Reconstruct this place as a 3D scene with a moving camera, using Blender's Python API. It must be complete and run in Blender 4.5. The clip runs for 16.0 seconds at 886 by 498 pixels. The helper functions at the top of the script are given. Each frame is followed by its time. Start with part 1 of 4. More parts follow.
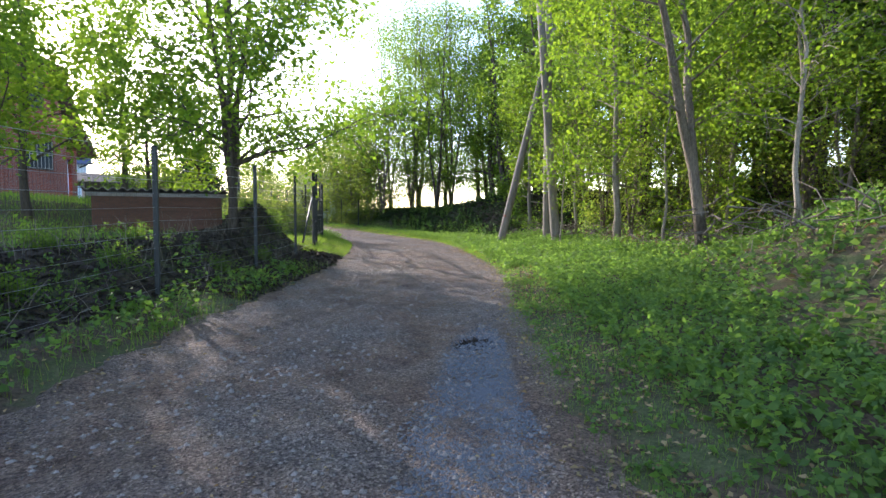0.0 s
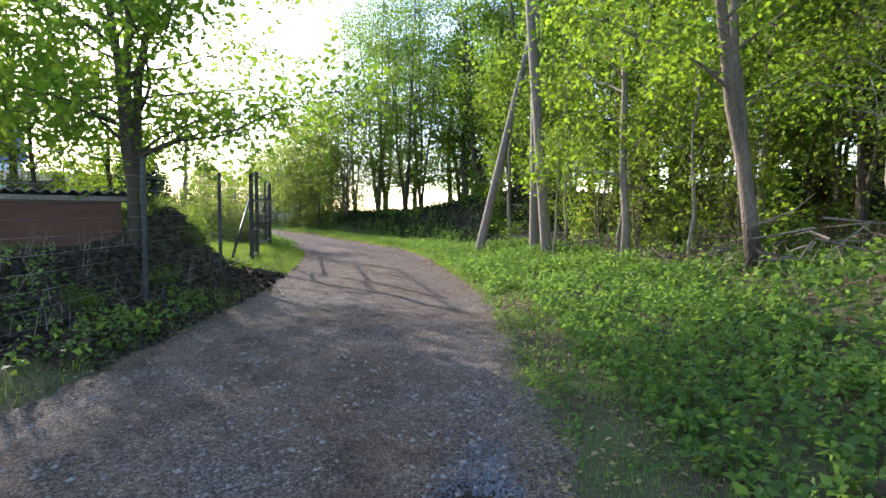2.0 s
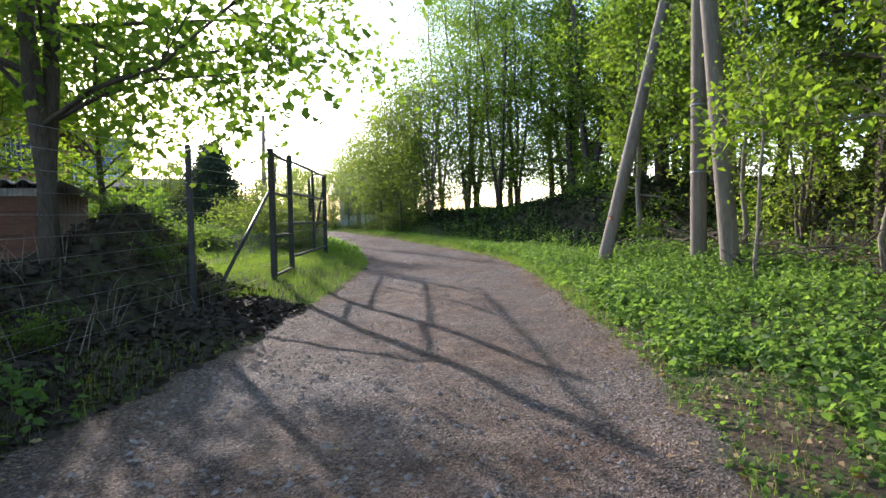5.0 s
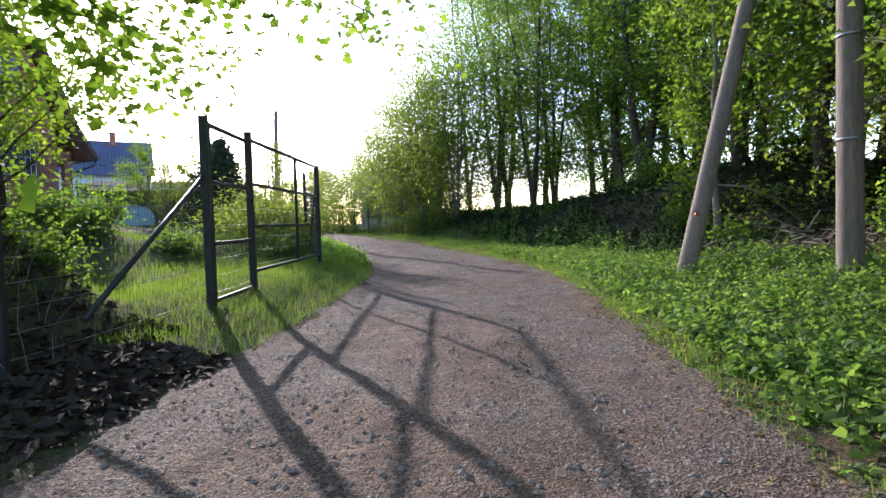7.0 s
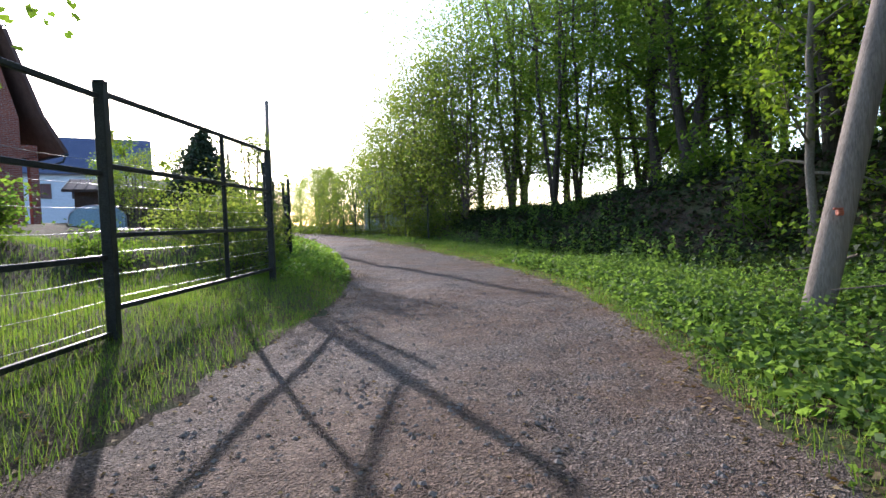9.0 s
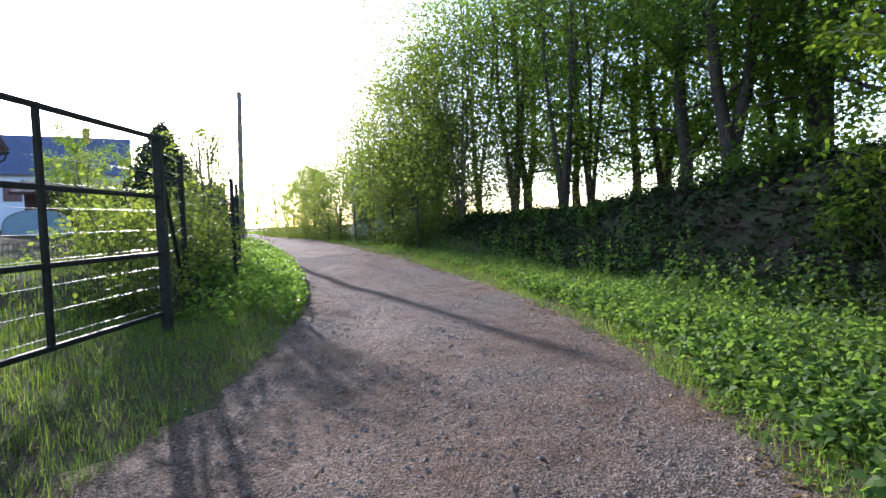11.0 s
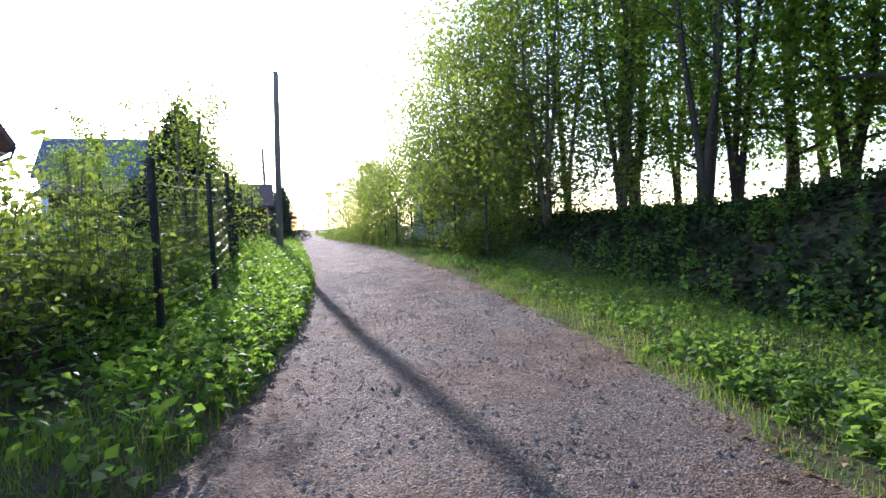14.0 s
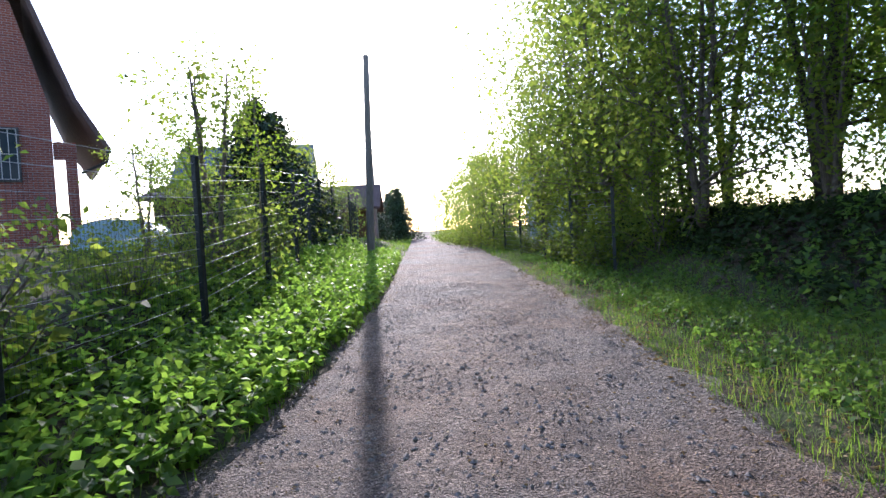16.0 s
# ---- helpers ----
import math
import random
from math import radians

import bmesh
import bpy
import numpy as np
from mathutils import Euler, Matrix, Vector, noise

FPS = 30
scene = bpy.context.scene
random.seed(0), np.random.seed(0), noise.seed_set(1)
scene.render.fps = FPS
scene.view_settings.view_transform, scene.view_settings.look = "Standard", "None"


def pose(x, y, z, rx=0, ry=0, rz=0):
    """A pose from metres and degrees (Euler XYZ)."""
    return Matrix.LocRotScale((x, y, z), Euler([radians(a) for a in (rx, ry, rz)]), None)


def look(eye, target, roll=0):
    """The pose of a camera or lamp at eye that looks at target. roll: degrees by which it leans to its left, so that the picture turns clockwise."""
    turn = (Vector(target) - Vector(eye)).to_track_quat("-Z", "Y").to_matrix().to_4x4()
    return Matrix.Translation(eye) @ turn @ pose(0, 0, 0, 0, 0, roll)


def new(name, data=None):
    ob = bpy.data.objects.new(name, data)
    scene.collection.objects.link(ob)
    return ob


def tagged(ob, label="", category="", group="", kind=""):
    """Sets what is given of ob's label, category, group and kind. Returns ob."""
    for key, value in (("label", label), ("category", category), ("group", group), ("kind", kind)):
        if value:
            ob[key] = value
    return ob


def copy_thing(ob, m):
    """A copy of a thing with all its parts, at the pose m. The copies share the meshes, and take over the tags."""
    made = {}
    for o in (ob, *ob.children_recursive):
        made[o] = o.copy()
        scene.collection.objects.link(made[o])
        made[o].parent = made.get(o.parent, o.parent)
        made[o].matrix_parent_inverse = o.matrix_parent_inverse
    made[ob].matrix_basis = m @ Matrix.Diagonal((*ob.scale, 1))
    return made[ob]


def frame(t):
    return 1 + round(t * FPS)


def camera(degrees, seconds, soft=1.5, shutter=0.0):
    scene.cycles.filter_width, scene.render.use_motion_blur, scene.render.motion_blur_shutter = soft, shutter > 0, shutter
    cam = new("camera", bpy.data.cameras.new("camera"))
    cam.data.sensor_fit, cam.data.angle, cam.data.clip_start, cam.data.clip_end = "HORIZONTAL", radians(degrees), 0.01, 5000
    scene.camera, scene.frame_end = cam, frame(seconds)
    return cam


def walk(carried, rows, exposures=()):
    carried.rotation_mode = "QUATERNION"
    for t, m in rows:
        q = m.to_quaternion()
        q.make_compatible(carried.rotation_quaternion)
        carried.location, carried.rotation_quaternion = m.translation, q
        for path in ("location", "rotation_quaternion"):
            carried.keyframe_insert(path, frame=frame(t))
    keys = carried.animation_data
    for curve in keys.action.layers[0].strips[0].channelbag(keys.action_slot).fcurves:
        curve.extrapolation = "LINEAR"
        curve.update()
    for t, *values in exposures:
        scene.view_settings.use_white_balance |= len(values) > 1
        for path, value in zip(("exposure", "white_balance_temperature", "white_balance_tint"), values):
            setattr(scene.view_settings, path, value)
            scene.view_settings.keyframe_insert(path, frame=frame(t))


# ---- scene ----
cam = camera(78.3, 16.0)
METRES, EYE, TILT, LEAN, TURN = 27.3, 1.5, 0.0, 0.0, -16.4
ROWS = [
    (0.0, 0.0, 0.0, 0.0, 0.02, -3.47, -0.34),
    (0.5, 0.002, 0.0282, 0.0008, -1.62, -3.43, -0.44),
    (1.0, 0.0028, 0.0554, 0.002, -4.2, -3.4, -0.52),
    (1.5, 0.0016, 0.0847, 0.0052, -4.49, -3.41, -0.55),
    (2.0, 0.0019, 0.114, 0.0064, -3.13, -3.41, -0.39),
    (2.5, 0.0011, 0.1444, 0.0061, 0.45, -3.44, -0.13),
    (3.0, 0.0012, 0.1755, 0.0059, 2.16, -3.46, -0.0),
    (3.5, -0.0004, 0.2059, 0.0065, 4.65, -3.43, 0.14),
    (4.0, 0.0028, 0.2386, 0.006, 5.53, -3.48, 0.29),
    (6.5, -0.0035, 0.3955, -0.0002, 9.61, -2.89, 1.5),
    (7.0, -0.0036, 0.4252, -0.0001, 10.24, -2.89, 1.51),
    (7.5, -0.0067, 0.4535, 0.0006, 10.66, -2.85, 1.53),
    (8.0, -0.0096, 0.4855, 0.0004, 10.96, -2.89, 1.54),
    (8.5, -0.0128, 0.5163, 0.0016, 11.29, -2.85, 1.62),
    (9.0, -0.0133, 0.5492, 0.0014, 11.78, -2.88, 1.67),
    (11.5, -0.0333, 0.6948, 0.0111, 11.64, -2.9, 1.94),
    (12.0, -0.0385, 0.7269, 0.0117, 12.61, -2.9, 1.95),
    (12.5, -0.0451, 0.7584, 0.0132, 13.6, -2.88, 2.05),
    (13.0, -0.0529, 0.7922, 0.0132, 16.21, -2.79, 2.12),
    (13.5, -0.0612, 0.8238, 0.0136, 17.43, -2.74, 2.29),
    (14.0, -0.0705, 0.8573, 0.0135, 19.46, -2.67, 2.38),
    (14.5, -0.0789, 0.8893, 0.0132, 21.01, -2.58, 2.56),
    (15.0, -0.0869, 0.9228, 0.012, 25.09, -2.4, 2.77),
    (15.5, -0.0943, 0.9545, 0.0127, 27.96, -2.22, 2.98),
    (16.0, -0.1033, 0.988, 0.0133, 32.45, -2.04, 3.04),
]
walk(cam, [(t, pose(0, 0, EYE, TILT, LEAN, TURN) @ pose(METRES * x, METRES * y, METRES * z, 90 + pitch, roll, yaw)) for t, x, y, z, yaw, pitch, roll in ROWS],
     exposures=[(0.0, 2.35, 6400, 20), (2.5, 2.4, 6400, 20), (4.2, 2.2, 6400, 20), (7.0, 1.95, 6200, 23), (9.0, 1.8, 6100, 23), (12.0, 2.1, 5950, 24), (16.0, 2.0, 5850, 24)])

# ---- world and sun ----
SUN_AZ, SUN_EL = 23.0, 18.5          # degrees left of +y, degrees above the horizon
world = bpy.data.worlds.new("world")
scene.world = world
world.use_nodes = True
wn = world.node_tree.nodes
sky = wn.new("ShaderNodeTexSky")
sky.sky_type = 'NISHITA'
sky.sun_disc = False
sky.sun_elevation = radians(SUN_EL)
sky.sun_rotation = radians(360 - SUN_AZ)
sky.air_density, sky.dust_density, sky.ozone_density = 1.0, 0.6, 1.2
wn["Background"].inputs[1].default_value = 0.15
world.node_tree.links.new(sky.outputs[0], wn["Background"].inputs[0])
sun = new("sun", bpy.data.lights.new("sun", 'SUN'))
sun.data.energy, sun.data.angle, sun.data.color = 2.1, radians(0.6), (1.0, 0.93, 0.82)
_a, _e = radians(SUN_AZ), radians(SUN_EL)
sun.matrix_world = look((-math.sin(_a) * math.cos(_e) * 50, math.cos(_a) * math.cos(_e) * 50, math.sin(_e) * 50), (0, 0, 0))


# ---- materials ----
def nodes_of(name, rough=0.8, metal=0.0, spec=0.3):
    m = bpy.data.materials.new(name)
    m.use_nodes = True
    b = m.node_tree.nodes["Principled BSDF"]
    b.inputs["Roughness"].default_value = rough
    b.inputs["Metallic"].default_value = metal
    b.inputs["Specular IOR Level"].default_value = spec
    return m, m.node_tree, b


def tex(nt, kind, scale, detail=4.0, coord=None, rough=0.55):
    n = nt.nodes.new("ShaderNodeTexNoise" if kind == "noise" else "ShaderNodeTexVoronoi")
    n.inputs["Scale"].default_value = scale
    if kind == "noise":
        n.inputs["Detail"].default_value = detail
        n.inputs["Roughness"].default_value = rough
    if coord:
        nt.links.new(coord, n.inputs["Vector"])
    return n


def ramp(nt, src, stops):
    r = nt.nodes.new("ShaderNodeValToRGB")
    e = r.color_ramp.elements
    while len(e) < len(stops):
        e.new(0.5)
    for el, (p, c) in zip(e, stops):
        el.position, el.color = p, (*c, 1)
    nt.links.new(src, r.inputs[0])
    return r.outputs[0]


def mixc(nt, fac, a, b, mode='MIX'):
    n = nt.nodes.new("ShaderNodeMix")
    n.data_type, n.blend_type = 'RGBA', mode
    if isinstance(fac, float):
        n.inputs[0].default_value = fac
    else:
        nt.links.new(fac, n.inputs[0])
    nt.links.new(a, n.inputs[6])
    nt.links.new(b, n.inputs[7])
    return n.outputs[2]


def bump(nt, b, src, strength, dist):
    n = nt.nodes.new("ShaderNodeBump")
    n.inputs["Strength"].default_value, n.inputs["Distance"].default_value = strength, dist
    nt.links.new(src, n.inputs["Height"])
    nt.links.new(n.outputs[0], b.inputs["Normal"])


def place(nt, stretch=None):
    c = nt.nodes.new("ShaderNodeTexCoord").outputs["Object"]
    if stretch:
        mp = nt.nodes.new("ShaderNodeMapping")
        mp.inputs["Scale"].default_value = stretch
        nt.links.new(c, mp.inputs["Vector"])
        return mp.outputs[0]
    return c


def varied(name, dark, light, scale, rough=0.8, metal=0.0, stretch=None, bstr=0.4, bdist=0.01, fine=8.0, spec=0.3):
    """A surface of two tones, mottled at two scales, with relief."""
    m, nt, b = nodes_of(name, rough, metal, spec)
    c = place(nt, stretch)
    big, small = tex(nt, "noise", scale, 5, c), tex(nt, "noise", scale * fine, 4, c)
    c1 = ramp(nt, big.outputs[0], [(0.3, dark), (0.7, light)])
    c2 = ramp(nt, small.outputs[0], [(0.3, tuple(v * 0.75 for v in dark)), (0.7, tuple(min(1, v * 1.15) for v in light))])
    nt.links.new(mixc(nt, 0.5, c1, c2), b.inputs["Base Color"])
    bump(nt, b, small.outputs[0], bstr, bdist)
    return m


def leafy(name, tones, trans=0.5, rough=0.65, glow=1.9):
    """Leaves: each one its own tone, light passing through."""
    m, nt, b = nodes_of(name, rough, 0, 0.22)
    isl = nt.nodes.new("ShaderNodeNewGeometry").outputs["Random Per Island"]
    k = len(tones)
    col = ramp(nt, isl, [(i / (k - 1), c) for i, c in enumerate(tones)])
    big = tex(nt, "noise", 0.6, 2, place(nt))
    shade = ramp(nt, big.outputs[0], [(0.3, (0.72, 0.78, 0.7)), (0.7, (1.1, 1.08, 1.0))])
    col = mixc(nt, 1.0, col, shade, 'MULTIPLY')
    nt.links.new(col, b.inputs["Base Color"])
    t = nt.nodes.new("ShaderNodeBsdfTranslucent")
    g = nt.nodes.new("ShaderNodeMix")
    g.data_type, g.blend_type = 'RGBA', 'MULTIPLY'
    g.inputs[0].default_value = 1
    g.inputs[7].default_value = (glow * 1.12, glow * 1.05, glow * 0.55, 1)
    nt.links.new(col, g.inputs[6])
    nt.links.new(g.outputs[2], t.inputs["Color"])
    mx = nt.nodes.new("ShaderNodeMixShader")
    mx.inputs[0].default_value = trans
    nt.links.new(b.outputs[0], mx.inputs[1])
    nt.links.new(t.outputs[0], mx.inputs[2])
    nt.links.new(mx.outputs[0], nt.nodes["Material Output"].inputs[0])
    return m


def road_material():
    m, nt, b = nodes_of("gravel_road", 0.85, 0, 0.3)
    c = place(nt)
    patch = tex(nt, "noise", 0.45, 5, c, 0.6)
    mid = tex(nt, "noise", 2.6, 5, c, 0.6)
    vor = tex(nt, "voronoi", 70.0, coord=c)
    vor2 = tex(nt, "noise", 30.0, 6, c, 0.75)
    dirt = ramp(nt, mid.outputs[0], [(0.3, (0.13, 0.075, 0.05)), (0.5, (0.24, 0.155, 0.11)), (0.72, (0.36, 0.265, 0.2))])
    grit = ramp(nt, vor.outputs["Color"], [(0.1, (0.12, 0.115, 0.115)), (0.6, (0.24, 0.225, 0.22)), (0.95, (0.42, 0.40, 0.38))])
    where = ramp(nt, patch.outputs[0], [(0.42, (0.08, 0.08, 0.08)), (0.62, (0.7, 0.7, 0.7))])
    col = mixc(nt, where, dirt, grit)
    dark = ramp(nt, vor2.outputs[0], [(0.34, (0.4, 0.39, 0.39)), (0.64, (1.45, 1.43, 1.4))])
    col = mixc(nt, 1.0, col, dark, 'MULTIPLY')
    speck = ramp(nt, vor.outputs["Color"], [(0.15, (0.55, 0.54, 0.53)), (0.6, (0.97, 0.95, 0.93)), (0.95, (1.35, 1.3, 1.22))])
    nt.links.new(mixc(nt, 1.0, col, speck, 'MULTIPLY'), b.inputs["Base Color"])
    add = nt.nodes.new("ShaderNodeMath")
    add.operation = 'ADD'
    nt.links.new(vor.outputs["Distance"], add.inputs[0])
    nt.links.new(vor2.outputs[0], add.inputs[1])
    clod = tex(nt, "noise", 11.0, 5, c, 0.7)
    add2 = nt.nodes.new("ShaderNodeMath")
    add2.operation = 'MULTIPLY_ADD'
    nt.links.new(clod.outputs[0], add2.inputs[0])
    add2.inputs[1].default_value = 2.8
    nt.links.new(add.outputs[0], add2.inputs[2])
    bump(nt, b, add2.outputs[0], 1.0, 0.09)
    return m


def ground_material():
    m, nt, b = nodes_of("earth", 0.95, 0, 0.1)
    c = place(nt)
    big, mid, fine = tex(nt, "noise", 0.25, 5, c), tex(nt, "noise", 2.2, 5, c, 0.65), tex(nt, "noise", 28, 4, c, 0.7)
    soil = ramp(nt, fine.outputs[0], [(0.3, (0.032, 0.024, 0.017)), (0.7, (0.125, 0.092, 0.062))])
    moss = ramp(nt, fine.outputs[0], [(0.3, (0.035, 0.046, 0.018)), (0.7, (0.10, 0.115, 0.05))])
    w = ramp(nt, mid.outputs[0], [(0.42, (0, 0, 0)), (0.58, (1, 1, 1))])
    nt.links.new(mixc(nt, w, soil, moss), b.inputs["Base Color"])
    bump(nt, b, fine.outputs[0], 0.8, 0.04)
    return m


def brick_material():
    m, nt, b = nodes_of("red_brick", 0.85)
    br = nt.nodes.new("ShaderNodeTexBrick")
    br.inputs["Scale"].default_value = 1.0
    br.inputs["Brick Width"].default_value, br.inputs["Row Height"].default_value = 0.26, 0.085
    br.inputs["Mortar Size"].default_value = 0.006
    br.inputs["Color1"].default_value = (0.30, 0.085, 0.05, 1)
    br.inputs["Color2"].default_value = (0.22, 0.06, 0.04, 1)
    br.inputs["Mortar"].default_value = (0.36, 0.33, 0.30, 1)
    mp = nt.nodes.new("ShaderNodeMapping")
    mp.inputs["Rotation"].default_value = (radians(-90), 0, 0)
    nt.links.new(place(nt), mp.inputs["Vector"])
    nt.links.new(mp.outputs[0], br.inputs["Vector"])
    n = tex(nt, "noise", 3.0, 5)
    st = ramp(nt, n.outputs[0], [(0.3, (0.8, 0.8, 0.8)), (0.7, (1.1, 1.1, 1.1))])
    nt.links.new(mixc(nt, 1.0, br.outputs[0], st, 'MULTIPLY'), b.inputs["Base Color"])
    bump(nt, b, br.outputs["Fac"], -0.5, 0.01)
    return m


def glass_material():
    m, nt, b = nodes_of("window_glass", 0.06, 0, 0.6)
    n = tex(nt, "noise", 1.5, 3)
    nt.links.new(ramp(nt, n.outputs[0], [(0.3, (0.03, 0.04, 0.05)), (0.7, (0.07, 0.08, 0.09))]), b.inputs["Base Color"])
    return m


M_ROAD, M_EARTH, M_BRICK, M_GLASS = road_material(), ground_material(), brick_material(), glass_material()
M_STONE = varied("stone", (0.10, 0.083, 0.072), (0.30, 0.255, 0.22), 22, 0.9)
M_GRIT = varied("blue_grey_gravel", (0.05, 0.054, 0.06), (0.155, 0.163, 0.178), 30, 0.95)
# rotten leaf, near black: on the banks the tone also carries tree shade
M_ROT_SHADE = varied("rotten_leaves_and_shade", (0.018, 0.013, 0.01), (0.06, 0.045, 0.032), 20, 0.95)
M_LITTER = leafy("dead_leaf", [(0.14, 0.085, 0.045), (0.28, 0.19, 0.10), (0.40, 0.29, 0.17), (0.20, 0.12, 0.065)], 0.2, 0.8, 1.0)
M_BARK = varied("grey_brown_bark", (0.075, 0.058, 0.045), (0.20, 0.165, 0.13), 5, 0.95, stretch=(1, 1, 0.25), bstr=0.9, bdist=0.03)
M_BARK_DARK = varied("dark_bark", (0.04, 0.032, 0.026), (0.11, 0.09, 0.072), 5, 0.95, stretch=(1, 1, 0.25), bstr=0.9, bdist=0.03)
M_BARK_PALE = varied("pale_bark", (0.11, 0.092, 0.07), (0.27, 0.235, 0.185), 6, 0.9, stretch=(1, 1, 0.5), bstr=0.6)
M_POLE = varied("weathered_pole_wood", (0.11, 0.092, 0.075), (0.25, 0.215, 0.175), 9, 0.9, stretch=(1, 1, 0.06), bstr=0.5)
M_POST = varied("dark_painted_steel", (0.018, 0.022, 0.024), (0.05, 0.055, 0.055), 8, 0.5, 0.3, bstr=0.2, bdist=0.003)
M_WIRE = varied("galvanised_wire", (0.22, 0.23, 0.24), (0.42, 0.43, 0.44), 20, 0.35, 0.9, bstr=0.1)
M_DWIRE = varied("dark_wire", (0.03, 0.035, 0.035), (0.07, 0.075, 0.075), 20, 0.45, 0.5, bstr=0.1)
M_SHED = varied("brown_shed_boards", (0.055, 0.027, 0.018), (0.14, 0.066, 0.042), 3, 0.85, stretch=(0.4, 0.4, 3), bstr=0.4)
M_SLATE = varied("grey_corrugated_sheet", (0.13, 0.12, 0.115), (0.30, 0.28, 0.26), 2, 0.9)
M_TRIM = varied("weathered_white_board", (0.42, 0.40, 0.36), (0.66, 0.63, 0.58), 4, 0.8)
M_ROOF = varied("brown_roof_tiles", (0.06, 0.035, 0.03), (0.14, 0.085, 0.07), 3, 0.8)
M_BLUE = varied("blue_metal_roof", (0.045, 0.065, 0.12), (0.075, 0.10, 0.165), 1.5, 0.45, 0.2)
M_BLUEW = varied("pale_blue_boards", (0.36, 0.45, 0.52), (0.52, 0.60, 0.66), 2, 0.8, stretch=(0.3, 0.3, 4))
M_POLY = varied("pale_blue_polycarbonate", (0.20, 0.33, 0.40), (0.30, 0.44, 0.52), 2, 0.4)
M_GREYW = varied("dark_grey_boards", (0.05, 0.045, 0.042), (0.12, 0.11, 0.10), 2, 0.85)
M_MARK = varied("orange_plastic", (0.30, 0.075, 0.04), (0.42, 0.12, 0.06), 8, 0.5)
L_MAPLE = leafy("maple_leaf", [(0.06, 0.12, 0.02), (0.09, 0.165, 0.026), (0.125, 0.20, 0.03), (0.075, 0.145, 0.022)], 0.6, 0.7, 2.2)
L_YOUNG = leafy("young_leaf", [(0.08, 0.15, 0.02), (0.12, 0.20, 0.025), (0.16, 0.24, 0.03), (0.10, 0.18, 0.03)], 0.55)
L_WOOD = leafy("woodland_leaf", [(0.045, 0.092, 0.02), (0.07, 0.125, 0.026), (0.095, 0.155, 0.032), (0.06, 0.108, 0.024)], 0.62, 0.6, 2.6)
L_WILLOW = leafy("willow_leaf", [(0.07, 0.115, 0.03), (0.11, 0.16, 0.04), (0.15, 0.19, 0.05), (0.09, 0.13, 0.035)], 0.58, 0.55, 2.3)
L_NEEDLE = leafy("spruce_needles", [(0.02, 0.04, 0.02), (0.035, 0.06, 0.028), (0.05, 0.075, 0.035)], 0.15, 0.6, 1.0)
# darker woodland leaf: shade of the bank painted into the tones
L_BANK_SHADED = leafy("shaded_bank_leaf", [(0.018, 0.036, 0.012), (0.028, 0.052, 0.016), (0.038, 0.064, 0.02), (0.024, 0.042, 0.014)], 0.25, 0.7, 1.4)
# ground elder, tones and glow raised to stand in for sunlight
L_ELDER_SUN = leafy("sun_bright_elder_leaf", [(0.075, 0.15, 0.035), (0.10, 0.185, 0.04), (0.13, 0.215, 0.05), (0.09, 0.165, 0.038)], 0.58, 0.5, 2.5)
L_NETTLE = leafy("nettle_leaf", [(0.058, 0.118, 0.034), (0.082, 0.156, 0.043), (0.115, 0.196, 0.055), (0.07, 0.138, 0.038)], 0.52, 0.6, 2.1)
L_GRASS = leafy("grass_blade", [(0.06, 0.12, 0.02), (0.085, 0.165, 0.03), (0.11, 0.19, 0.04), (0.16, 0.19, 0.065)], 0.55, 0.65, 2.1)


# ---- shape helpers ----
def mesh_of(name, verts, faces, mats, smooth=False, index=None):
    me = bpy.data.meshes.new(name)
    me.from_pydata([tuple(v) for v in verts], [], [tuple(f) for f in faces])
    for m in (mats if isinstance(mats, (list, tuple)) else [mats]):
        me.materials.append(m)
    if smooth:
        me.polygons.foreach_set("use_smooth", [True] * len(me.polygons))
    if index is not None:
        me.polygons.foreach_set("material_index", index)
    me.update()
    return me


def quads_mesh(name, V, mat):
    """V: array (n, corners, 3) of separate leaves."""
    n, k = V.shape[:2]
    me = bpy.data.meshes.new(name)
    me.vertices.add(n * k)
    me.vertices.foreach_set("co", np.ascontiguousarray(V, dtype=np.float32).ravel())
    me.loops.add(n * k)
    me.loops.foreach_set("vertex_index", np.arange(n * k, dtype=np.int32))
    me.polygons.add(n)
    me.polygons.foreach_set("loop_start", np.arange(0, n * k, k, dtype=np.int32))
    me.materials.append(mat)
    me.update(calc_edges=True)
    return me


def part(parent, name, me, label="", kind=""):
    ob = new(name, me)
    ob.parent = parent
    return tagged(ob, label, kind=kind)


def empty(name, m=None):
    ob = new(name)
    ob.empty_display_size = 0.2
    if m is not None:
        ob.matrix_basis = m
    return ob


